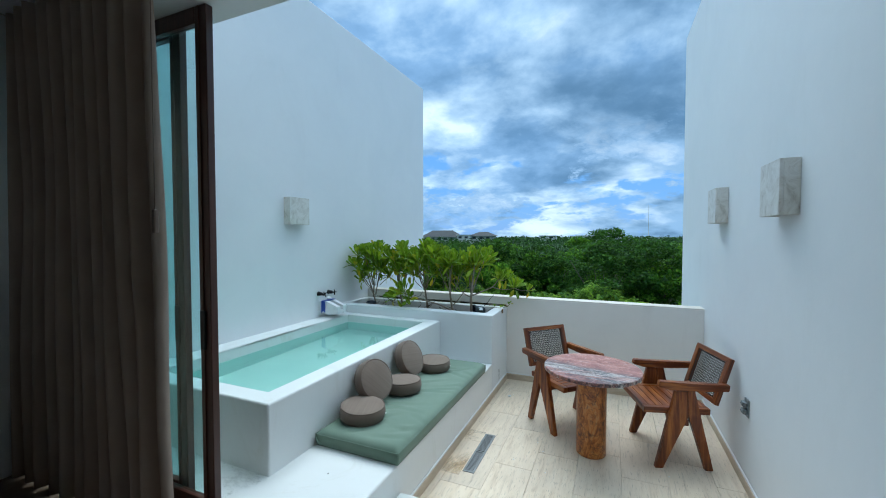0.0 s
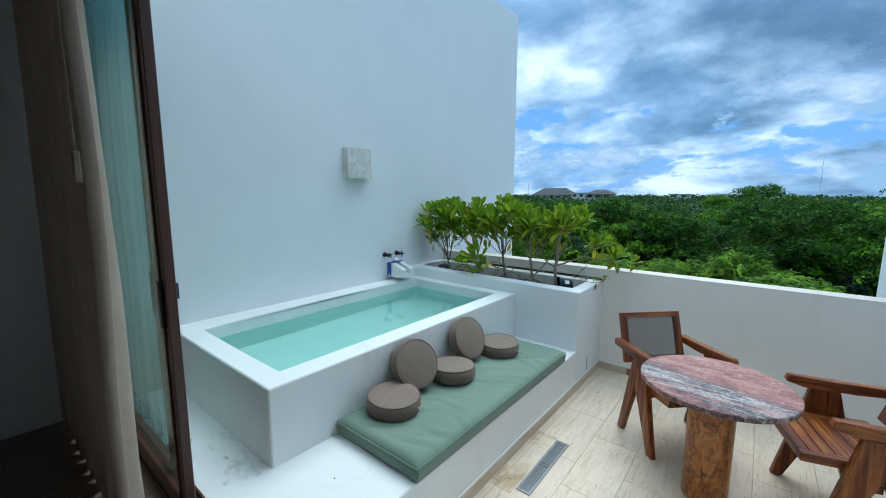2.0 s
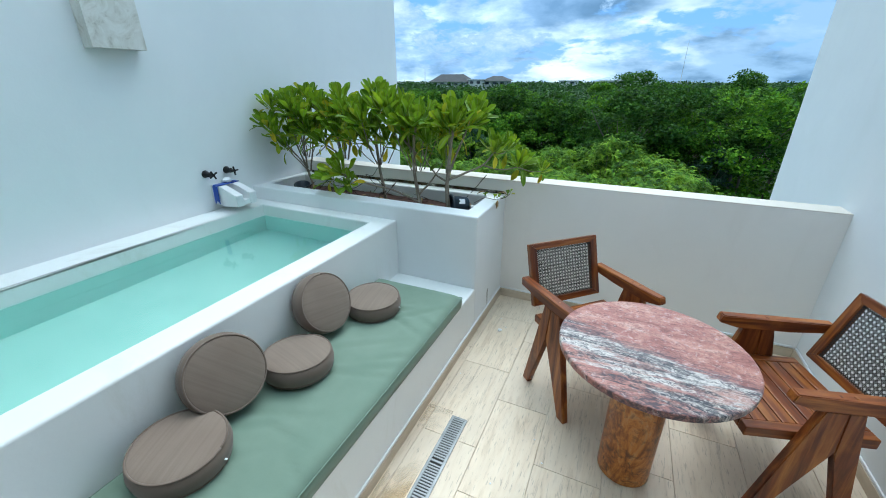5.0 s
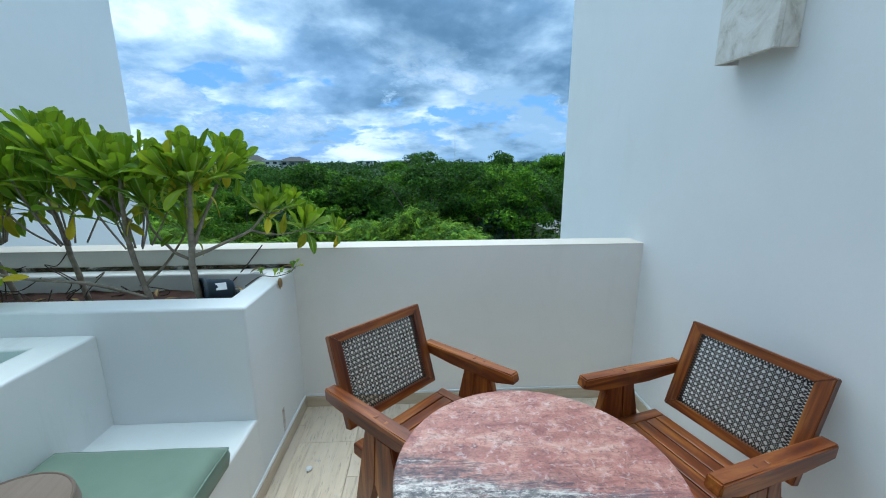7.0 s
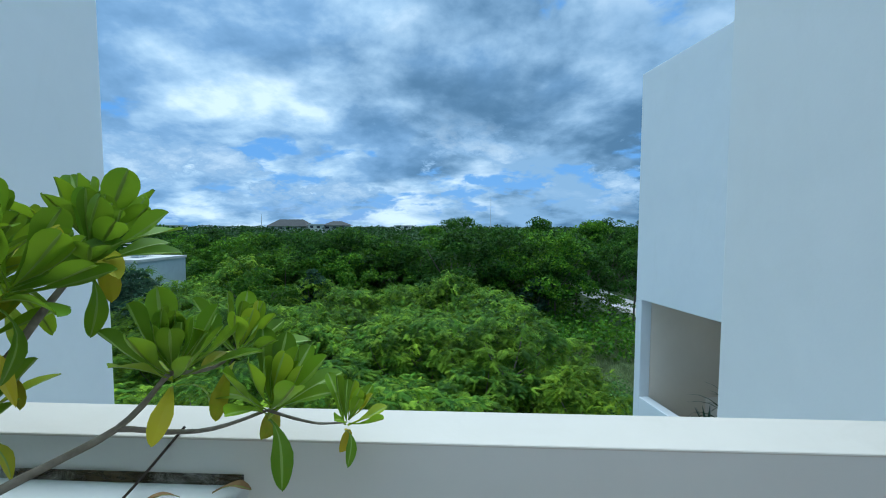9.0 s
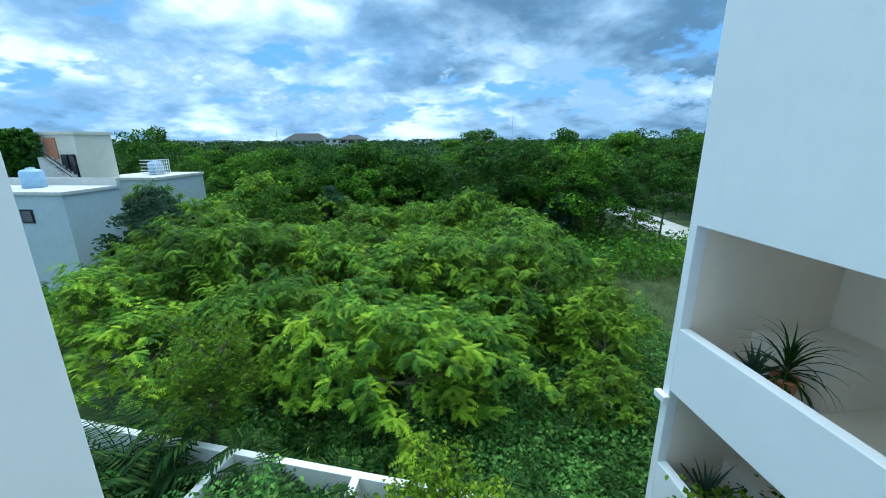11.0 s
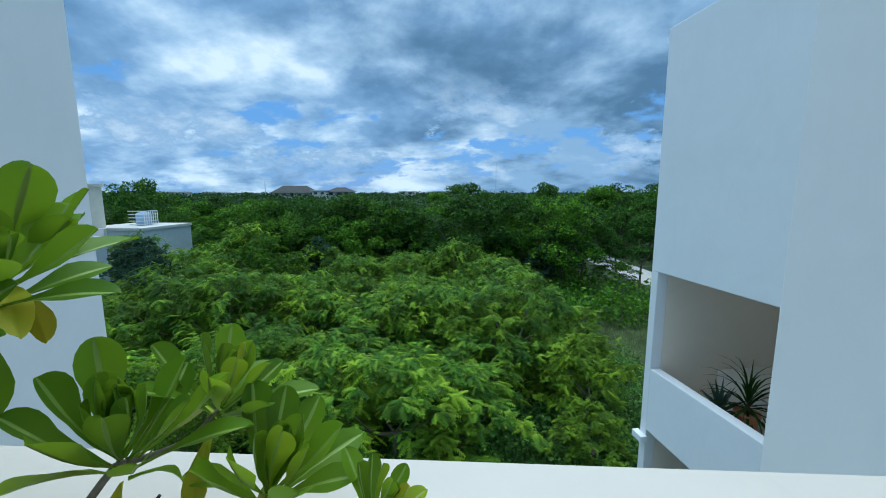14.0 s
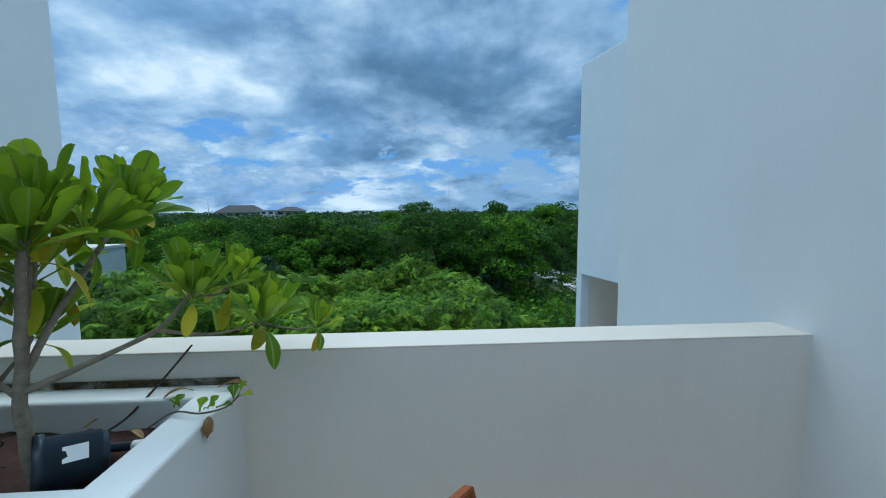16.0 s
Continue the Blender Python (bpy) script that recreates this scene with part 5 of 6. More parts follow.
# crumbs and chips on the floor
def chip(label, x, y, z, s, material, seed):
    bm = bmesh.new()
    bmesh.ops.create_icosphere(bm, subdivisions=2, radius=s)
    for v in bm.verts:
        v.co *= 1 + 0.35 * noise.noise(v.co * (0.9 / s) + Vector((seed, 0, 0)))
        v.co.z *= 0.6
    low = min(v.co.z for v in bm.verts)
    ob = tagged(new("plaster_chip", mesh_of("plaster_chip", bm, material)), label, "chip", "chips on the floor")
    ob.location = (x, y, z - low)


chip("small white plaster chip on the stone floor", -0.862, 4.459, 0.0, 0.016, white_plastic, 1)
for i, (x, y) in enumerate(((-0.835, 4.52), (-0.90, 4.62), (-0.42, 3.62), (-0.36, 3.50), (-0.55, 3.30), (-0.30, 3.22), (-0.70, 4.30), (0.52, 3.52), (-0.95, 3.92))):
    chip("tiny pale crumb on the stone floor", x, y, 0.0, 0.0045, white_plastic, 5 + i)
for i, (x, y) in enumerate(((-2.36, 2.02), (-2.55, 1.99), (-1.9, 1.86), (-2.2, 1.80), (-1.35, 2.12))):
    chip("tiny dark crumb on the cement platform", x, y, HPLAT, 0.004, dark_gap, 20 + i)

# ---- ground, road, garden walls ----
setting("ground", box(-2500, 2500, YQ + 0.001, 4000, GROUND - 1, GROUND), ground_mat)
bm = bmesh.new()
rd = [(22.0, 40), (19.4, 47), (18.4, 55), (17.8, 64), (17.2, 80), (22.4, 80), (22.6, 64), (23.4, 55), (24.2, 47), (27.0, 40)]
a = [bm.verts.new((x, y, GROUND + 0.06)) for x, y in rd]
b = [bm.verts.new((x, y, GROUND - 0.05)) for x, y in rd]
bm.faces.new(a)
for i in range(len(rd)):
    bm.faces.new((a[i], a[(i + 1) % len(rd)], b[(i + 1) % len(rd)], b[i]))
setting("road", bm, concrete)


def wall_run(name, x0, y0, x1, y1, thick, z1, material, cap=True):
    d = Vector((x1 - x0, y1 - y0, 0))
    m = Matrix.Translation((x0, y0, 0)) @ Matrix.Rotation(math.atan2(d.y, d.x), 4, "Z")
    bm = add_box(bmesh.new(), 0, d.length, -thick / 2, thick / 2, GROUND, z1, bevel=0.015, at=m)
    w = setting(name, bm, material)
    return w


wall_run("garden_wall_far", -16.0, 14.06, 3.2, 11.50, 0.20, -6.20, garden_plaster)
wall_run("garden_wall_side", -6.9, 12.80, -7.6, 6.9, 0.20, -6.20, garden_plaster)
wall_run("garden_wall_side", -3.45, 12.30, -3.75, 6.9, 0.20, -6.20, garden_plaster)
wall_run("garden_wall_side", 2.6, 11.50, 2.4, 6.9, 0.20, -6.20, garden_plaster)

# ---- neighbouring wing ----
WING = Matrix.Translation((3.02, 12.35, 0)) @ Matrix.Rotation(math.atan2(-0.982, 0.19), 4, "Z")


def wing_box(u0, u1, v0, v1, z0, z1, bevel=0.0):
    """u runs along the face towards the terrace, v into the wing."""
    return box(u0, u1, v0, v1, z0, z1, bevel=bevel)


wing = tagged(new("neighbour_wing"), "white plastered wing of the same building with recessed balconies", "building")
wing.matrix_basis = WING
for nm, b, m in (("upper_wall", (0.22, 7.4, 0.0, 0.22, 0.06, 4.50), wall_paint), ("corner_pier", (0.22, 0.40, 0.0, 0.22, GROUND, 0.059), wall_paint),
                 ("near_pier", (6.6, 7.4, 0.0, 0.22, GROUND, 0.059), wall_paint), ("balcony_front", (0.401, 6.599, 0.0, 0.20, -3.20, -1.90), wall_paint),
                 ("lower_balcony_front", (0.401, 6.599, 0.0, 0.20, -6.20, -4.90), wall_paint), ("ground_wall", (0.401, 6.599, 0.0, 0.20, GROUND, -6.21), wall_paint),
                 ("far_end_wall", (0.22, 0.40, 0.221, 6.0, GROUND, 4.50), recess_plaster), ("near_end_wall", (7.18, 7.4, 0.221, 6.0, GROUND, 4.50), recess_plaster),
                 ("back_wall", (0.401, 7.179, 3.12, 3.34, GROUND, 4.30), recess_plaster), ("roof", (0.401, 7.179, 0.221, 6.0, 4.10, 4.35), wall_paint),
                 ("balcony_ceiling", (0.401, 7.179, 0.221, 3.119, 0.07, 0.30), recess_plaster), ("balcony_floor", (0.401, 7.179, 0.201, 3.119, -3.05, -2.80), recess_plaster),
                 ("lower_floor", (0.401, 7.179, 0.201, 3.119, -6.05, -5.80), terrace_floor_far), ("ledge", (0.401, 1.79, 1.51, 3.119, -2.80, -2.02), warm_plaster),
                 ("lower_ledge", (0.401, 1.79, 1.51, 3.119, -5.80, -5.02), warm_plaster), ("scupper", (0.16, 0.46, -0.14, -0.001, -3.46, -3.32), wall_paint)):
    part(nm, wing_box(*b, bevel=0.012 if m is wall_paint else 0.0), m, wing)


def sword_plant(label, at, blades, length, width, spread, material, pot):
    p = thing("potted_plant", label, "potted plant", at)
    z = 0.0
    if pot:
        part("pot", lathe([(0.0, 0.0), (0.13, 0.0), (0.14, 0.01), (0.19, 0.34), (0.205, 0.345), (0.205, 0.385), (0.18, 0.385), (0.165, 0.36), (0.0, 0.36)], 28), terracotta, p, "terracotta pot", soft=True)
        z = 0.36
    rg = random.Random(len(label))
    for i in range(blades):
        f = (i + 0.5) / blades
        turn, rise = 137.5 * i, 88 - spread * f + rg.uniform(-8, 8)
        bm = bmesh.new()
        rows = []
        ln = length * rg.uniform(0.8, 1.1)
        for s in range(7):
            t = s / 6
            w = width * (0.6 + 0.5 * math.sin(math.pi * min(t * 1.4, 1.0))) * (1 - t ** 3) * 0.5 + 0.0015
            e = radians(rise) - t * t * radians(35 if material is palm_leaves else 8)
            q = Vector((math.cos(e) * ln * t, 0, math.sin(e) * ln * t))
            rows.append([bm.verts.new(q + Vector((0, k * w, abs(k) * w * 0.5))) for k in (-1, 0, 1)])
        for a, b in zip(rows, rows[1:]):
            for k in range(2):
                bm.faces.new((a[k], a[k + 1], b[k + 1], b[k]))
        part("blade", bm, material, p, at=pose(0, 0, z + (0.25 * (1 - f) if material is palm_leaves else 0.02), 0, 0, turn), soft=True)
    if material is palm_leaves:
        part("stem", tube([(0, 0, z - 0.3 if pot else 0), (0.01, 0, z + 0.26)], 0.022, 10), bark, p)
    return p


w_at = lambda u, v, z: Matrix.Translation(WING @ Vector((u, v, z)))
sword_plant("spiky agave with grey-green blades in a terracotta pot on the balcony", w_at(1.25, 0.80, -2.80), 26, 0.62, 0.075, 75, agave_leaf, True)
sword_plant("dracaena with long thin dark leaves in a balcony pot", w_at(1.55, 1.05, -2.62), 52, 0.92, 0.038, 125, palm_leaves, True)
sword_plant("spiky plant on the lower balcony of the wing", w_at(0.9, 0.75, -5.80), 22, 0.9, 0.07, 70, agave_leaf, True)

# ---- houses across the plot ----
def house(label, name="house"):
    return tagged(new(name), label, "house")


def framed_window(parent, x0, x1, y0, y1, z0, z1):
    w = part("window", box(x0, x1, y0, y1, z0, z1), black_metal, parent, "dark-framed window")
    return w


h1 = house("two-storey plastered house, flat roof, bluish shade painted into the walls")
part("wall", box(-36.0, -27.3, 27.9, 32.0, GROUND, -1.75), shaded_house_plaster, h1)
part("roof_edge", box(-36.1, -27.2, 27.8, 32.1, -1.749, -1.55), concrete, h1)
part("roof_parapet", box(-36.1, -27.2, 31.85, 32.1, -1.549, -1.02), concrete, h1)
wn1 = part("window", box(-30.6, -29.7, 27.84, 27.899, -3.6, -2.7), black_metal, h1, "small dark window")
part("pane", box(-30.5, -29.8, 27.82, 27.839, -3.5, -2.8), dark_glass, wn1)
wn2 = part("window", box(-33.2, -32.4, 27.84, 27.899, -6.4, -5.0), black_metal, h1, "small dark window")
part("pane", box(-33.1, -32.5, 27.82, 27.839, -6.3, -5.1), dark_glass, wn2)

h2 = house("cream plastered block with an outside stair and dark windows")
part("wall", box(-42.0, -34.0, 35.8, 39.2, GROUND, 2.15), cream_plaster, h2)
part("roof_edge", box(-42.1, -33.9, 35.7, 39.3, 2.151, 2.40), cream_plaster, h2)
for x in (-35.25, -34.55):
    d = part("window", box(x - 0.30, x + 0.30, 35.70, 35.799, -1.9, 0.55), black_metal, h2, "tall dark window")
    part("pane", box(x - 0.22, x + 0.22, 35.68, 35.699, -1.8, 0.45), dark_glass, d)
part("doorway", box(-36.75, -35.75, 35.70, 35.799, 0.2, 1.9), terracotta, h2, "ochre recess at the stair head")
for i in range(9):
    part("stair", box(-36.5 + 0.30 * i, -36.2 + 0.30 * i, 34.7, 35.699, -1.9, 0.35 - 0.24 * i), concrete, h2)
part("handrail", tube([(-36.5, 34.72, 1.2), (-33.8, 34.72, -0.9)], 0.04, 8), black_metal, h2)
part("handrail", tube([(-36.5, 34.72, 0.8), (-33.8, 34.72, -1.3)], 0.03, 8), black_metal, h2)

cr = np.random.RandomState(31)
n_ = 2600
wall_green = thing("wall_creeper", "dark green creeper covering the side of the cream block", "creeper", pose(-39.2, 35.55, -2.0))
leaves_at = np.stack([cr.uniform(-2.6, 2.3, n_), -np.abs(cr.normal(size=n_)) * 0.30 - 0.05, cr.uniform(0.0, 4.6, n_)], 1)
leaves_at[:, 0] += 0.25 * np.sin(leaves_at[:, 2] * 2.3)

h3 = house("low plastered house, flat white roof, bluish shade painted into the walls")
part("wall", box(-36.2, -30.0, 38.6, 45.0, GROUND, -1.85), shaded_house_plaster, h3)
part("roof_edge", box(-36.3, -29.9, 38.5, 45.1, -1.849, -1.60), concrete, h3)
wn3 = part("window", box(-32.2, -31.2, 38.54, 38.599, -3.9, -3.1), black_metal, h3, "small dark window")
part("pane", box(-32.1, -31.3, 38.52, 38.539, -3.8, -3.2), dark_glass, wn3)


def water_tank(at, cage):
    t = thing("water_tank", "pale blue plastic roof tank" + (" inside a white lattice screen" if cage else ""), "water tank", at)
    part("tank", lathe([(0.0, 0.0), (0.62, 0.0), (0.66, 0.05), (0.66, 0.5), (0.68, 0.55), (0.66, 0.6), (0.66, 1.05), (0.55, 1.22), (0.25, 1.30), (0.25, 1.38), (0.0, 1.40)], 28), tank_blue, t, soft=True)
    if cage:
        for i in range(7):
            part("lattice_bar", box(0.75, 0.80, -0.9 + 0.28 * i, -0.84 + 0.28 * i, 0, 1.45), white_plastic, t)
        for i in range(5):
            part("lattice_rail", box(0.70, 0.749, -0.9, 0.9, 0.1 + 0.32 * i, 0.17 + 0.32 * i), white_plastic, t)
            part("lattice_rail", box(-0.8, 0.69, -0.95, -0.9, 0.1 + 0.32 * i, 0.17 + 0.32 * i), white_plastic, t)


water_tank(pose(-32.6, 42.0, -1.598), True)
water_tank(pose(-32.0, 30.3, -1.548), False)


def far_house(label, x0, x1, y, z1, roof):
    h = house(label)
    d = 12.0
    part("wall", box(x0, x1, y, y + d, GROUND, z1), concrete, h)
    n = max(2, int((x1 - x0) / 5))
    for i in range(n):
        w = x0 + (x1 - x0) * (i + 0.25) / n
        part("window", box(w, w + 0.5 * (x1 - x0) / n, y - 0.15, y - 0.001, z1 - 2.1, z1 - 0.6), dark_glass, h)
    if roof:
        bm = bmesh.new()
        q = [(x0 - 1.5, y - 1.5, z1), (x1 + 1.5, y - 1.5, z1), (x1 + 1.5, y + d + 1.5, z1), (x0 - 1.5, y + d + 1.5, z1), (x0 + 4.5, y + d / 2, z1 + roof), (x1 - 4.5, y + d / 2, z1 + roof)]
        v = [bm.verts.new(p) for p in q]
        for f in ((0, 1, 5, 4), (1, 2, 5), (2, 3, 4, 5), (3, 0, 4), (0, 3, 2, 1)):
            bm.faces.new([v[i] for i in f])
        part("roof", bm, thatch, h, "steep dark thatched roof")
    else:
        part("roof", box(x0 - 0.5, x1 + 0.5, y - 0.5, y + d, z1 + 0.001, z1 + 0.5), concrete, h)
    return h


far_house("far pale house with a broad dark thatched roof above the trees", -126, -101, 258, 1.6, 4.6)
far_house("far white house with thatched roof and flat terraces", -91, -76, 262, 2.2, 2.9)
far_house("far white flat-roofed block above the trees", -99, -90, 256, 2.6, 0)
far_house("far white flat-roofed block above the trees", -11, 7, 300, 4.3, 0)
far_house("far white flat-roofed block above the trees", -4, 3, 302, 5.6, 0)
fr_ = random.Random(21)
for i in range(22):
    x, y = fr_.uniform(-330, 60), fr_.uniform(300, 420)
    w = fr_.uniform(6, 16)
    far_house("far white flat-roofed house among the trees", x, x + w, y, fr_.uniform(0.2, 2.4), 0)

mast = thing("radio_mast", "thin far lattice mast above the trees", "mast", pose(-133, 262, GROUND))
part("mast_pole", tube([(0, 0, 0), (0, 0, 18.0)], [0.35, 0.12], 6), concrete, mast)
mast2 = thing("radio_mast", "very tall thin far mast", "mast", pose(32, 420, GROUND))
part("mast_pole", tube([(0, 0, 0), (0, 0, 42.0)], [0.30, 0.10], 6), concrete, mast2)
pole = thing("utility_pole", "double wooden utility pole with a crossbeam among the trees", "utility pole", pose(26.2, 70, GROUND))
for x in (-0.7, 0.7):
    part("post", tube([(x, 0, 0), (x, 0, 8.0)], [0.14, 0.10], 10), bark, pole)
part("crossbeam", box(-1.2, 1.2, -0.1, 0.1, 7.1, 7.28), bark, pole)
part("crossbeam", box(-1.0, 1.0, -0.1, 0.1, 7.75, 7.9), bark, pole)

# ---- vegetation ----
def quads(name, base, along, across, fold, material):
    """Many folded leaves at once: base point, run to the tip, half width, lift of the edges (arrays of n x 3)."""
    n = len(base)
    mid = base + along * 0.45
    v = np.empty((n, 4, 3), np.float32)
    v[:, 0], v[:, 1], v[:, 2], v[:, 3] = base, mid + across + fold, base + along, mid - across + fold
    me = bpy.data.meshes.new(name)
    me.vertices.add(4 * n)
    me.vertices.foreach_set("co", v.reshape(-1))
    idx = np.arange(n, dtype=np.int32)[:, None] * 4 + np.array([[0, 1, 2, 0, 2, 3]], np.int32)
    me.loops.add(6 * n)
    me.loops.foreach_set("vertex_index", idx.reshape(-1))
    me.polygons.add(2 * n)
    me.polygons.foreach_set("loop_start", np.arange(2 * n, dtype=np.int32) * 3)
    me.update(calc_edges=True)
    me.materials.append(material)
    return me


def unit(v):
    return v / np.maximum(np.linalg.norm(v, axis=1, keepdims=True), 1e-6)


def leaf_cloud(name, centres, sizes, rng, material, flat=0.6, slim=0.34):
    """One leaf at each centre, lying mostly outward and flat."""
    n = len(centres)
    d = rng.normal(size=(n, 3))
    d[:, 2] = d[:, 2] * flat - 0.15
    d = unit(d)
    nrm = rng.normal(size=(n, 3)) * 0.55 + np.array([0, 0, 1.0])
    across = unit(np.cross(nrm, d))
    up = np.cross(d, across)
    s = sizes[:, None]
    return quads(name, centres - d * s * 0.5, d * s, across * s * slim, up * s * 0.10, material)


def frond_cloud(name, base, along, half, droop, material, seg=6):
    """Feathered leaves, each one connected blade: a rachis that droops, with a row of leaflets on both sides."""
    n = len(base)
    flat = along * np.array([1, 1, 0])
    side = unit(np.cross(flat, np.array([0, 0, 1.0]) + 0 * flat)) * half[:, None]
    nv = (seg + 1) + 2 * seg
    v = np.empty((n, nv, 3), np.float32)
    down = np.array([0, 0, 1.0]) * droop[:, None]
    for k in range(seg + 1):
        t = k / seg
        v[:, k] = base + along * t - down * t * t
    for k in range(seg):
        t = (k + 1.1) / seg
        w = math.sin(math.pi * (0.22 + 0.70 * k / seg))
        mid = base + along * t - down * t * t
        for j, sg in enumerate((-1.0, 1.0)):
            v[:, seg + 1 + 2 * k + j] = mid + sg * side * w - down * 0.22 * w
    tri = []
    for k in range(seg):
        tri += [k, k + 1, seg + 1 + 2 * k, k + 1, k, seg + 2 + 2 * k]
    idx = (np.arange(n, dtype=np.int32)[:, None] * nv + np.array([tri], np.int32)).reshape(-1)
    me = bpy.data.meshes.new(name)
    me.vertices.add(n * nv)
    me.vertices.foreach_set("co", v.reshape(-1))
    me.loops.add(len(idx))
    me.loops.foreach_set("vertex_index", idx)
    me.polygons.add(len(idx) // 3)
    me.polygons.foreach_set("loop_start", np.arange(len(idx) // 3, dtype=np.int32) * 3)
    me.update(calc_edges=True)
    me.materials.append(material)
    return me


def dome(rng, clumps, radius, height):
    """Branch ends over a lumpy dome, and their bearing."""
    a = rng.uniform(0, 2 * np.pi, clumps)
    z = rng.uniform(-0.25, 1.0, clumps)
    r = np.sqrt(np.maximum(0.02, 1 - np.clip(z, 0, 1) ** 2)) * rng.uniform(0.55, 1.0, clumps)
    lump = 1 + 0.22 * np.sin(3 * a + 4 * z) + 0.13 * np.sin(7 * a - 3 * z)
    return np.stack([np.cos(a) * r * radius * lump, np.sin(a) * r * radius * lump, z * height * (0.85 + 0.3 * rng.uniform(size=clumps))], 1), a


def feathered_crown(rng, clumps, per, radius, height, length, material):
    """Whorls of drooping fronds at the branch ends."""
    c, a = dome(rng, clumps, radius, height)
    n = clumps * per
    base = np.repeat(c, per, 0) + rng.normal(size=(n, 3)) * np.array([0.10, 0.10, 0.07])
    turn = np.repeat(a, per) + rng.normal(size=n) * 1.25
    ln = length * rng.uniform(0.65, 1.25, n)
    rise = rng.normal(size=n) * 0.28 + 0.12
    along = np.stack([np.cos(turn) * np.cos(rise), np.sin(turn) * np.cos(rise), np.sin(rise)], 1) * ln[:, None]
    return base, along, ln * rng.uniform(0.22, 0.34, n), ln * rng.uniform(0.20, 0.55, n)


def crown_points(rng, clumps, per, radius, height, spread):
    """Leaf places over the rounded tops of many small clumps that make up the crown."""
    c, a = dome(rng, clumps, radius, height)
    pts = np.repeat(c, per, 0)
    d = unit(rng.normal(size=pts.shape))
    d[:, 2] = np.abs(d[:, 2]) - 0.25 * (rng.uniform(size=len(pts)) < 0.3)
    size = np.repeat(spread * rng.uniform(0.75, 1.35, clumps), per)[:, None] * rng.uniform(0.70, 1.06, (len(pts), 1))
    return pts + d * size * np.array([1, 1, 0.72])


def tree(name, label, category, at, rng, radius, height, trunk, clumps, per, leaf, material, spread, limbs=6, slim=0.34, frond=False):
    """Trunk and limbs with a crown of many leaves; the crown's foot is at height trunk."""
    t = thing(name, label, category, at)
    bm = bmesh.new()
    lean = rng.uniform(-0.3, 0.3, 2)
    fork = Vector((lean[0], lean[1], trunk * 0.75))
    r0 = 0.035 * (trunk + height) * 0.55
    add_tube(bm, spline([(0, 0, 0), (lean[0] * 0.3, lean[1] * 0.3, trunk * 0.4), fork], 4), [r0 * (1 - 0.04 * i) for i in range(9)], 8)
    for i in range(limbs):
        a = 2 * math.pi * (i + rng.uniform(-0.3, 0.3)) / limbs
        k = rng.uniform(0.5, 0.85)
        tip = Vector((math.cos(a) * radius * k, math.sin(a) * radius * k, trunk + height * rng.uniform(0.3, 0.75)))
        mid = fork.lerp(tip, 0.5) + Vector((0, 0, -0.12 * height))
        run = spline([fork, mid, tip], 4)
        add_tube(bm, run, [r0 * 0.55 * (1 - 0.09 * j) for j in range(len(run))], 6)
    part("trunk", bm, bark, t)
    if frond:
        base, along, half, droop = feathered_crown(rng, clumps, per, radius, height, leaf, material)
        me = frond_cloud("crown", base + np.array([0, 0, trunk]), along, half, droop, material)
    else:
        pts = crown_points(rng, clumps, per, radius, height, spread) + np.array([0, 0, trunk])
        me = leaf_cloud("crown", pts, leaf * rng.uniform(0.65, 1.25, len(pts)), rng, material, slim=slim)
    c = new("crown", me)
    c.parent = t
    return t


rng = np.random.RandomState(42)
kinds = {
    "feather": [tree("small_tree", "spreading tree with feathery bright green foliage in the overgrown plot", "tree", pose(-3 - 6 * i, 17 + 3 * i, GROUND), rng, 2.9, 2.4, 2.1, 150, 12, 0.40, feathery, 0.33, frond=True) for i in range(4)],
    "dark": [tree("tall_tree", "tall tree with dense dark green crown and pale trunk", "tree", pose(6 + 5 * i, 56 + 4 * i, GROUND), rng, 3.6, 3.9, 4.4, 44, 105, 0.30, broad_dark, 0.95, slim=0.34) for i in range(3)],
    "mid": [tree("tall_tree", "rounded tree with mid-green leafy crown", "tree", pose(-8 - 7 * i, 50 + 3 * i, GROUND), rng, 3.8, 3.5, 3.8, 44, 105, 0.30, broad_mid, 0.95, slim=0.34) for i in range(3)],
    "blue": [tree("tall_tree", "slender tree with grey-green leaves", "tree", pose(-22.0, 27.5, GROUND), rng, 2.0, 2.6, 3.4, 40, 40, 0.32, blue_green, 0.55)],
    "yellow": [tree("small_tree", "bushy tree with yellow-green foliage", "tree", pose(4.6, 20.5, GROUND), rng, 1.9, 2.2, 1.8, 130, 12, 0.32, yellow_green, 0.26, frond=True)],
}


def again(kind, x, y, s, zs=1.0):
    src = kinds[kind][int(rng.randint(len(kinds[kind])))]
    return copy_thing(src, Matrix.Translation((x, y, GROUND)) @ Matrix.Rotation(rng.uniform(0, 6.28), 4, "Z") @ Matrix.Diagonal((s, s, s * zs, 1)))


c_ = new("creeper_leaves", leaf_cloud("creeper_leaves", leaves_at, cr.uniform(0.25, 0.5, n_), cr, broad_dark, 0.8, 0.4))
c_.parent = wall_green
part("creeper_stem", tube([(-0.4, -0.1, 0.0), (-0.1, -0.12, 2.0), (-0.3, -0.1, 4.2)], [0.07, 0.05, 0.02], 7), bark, wall_green)

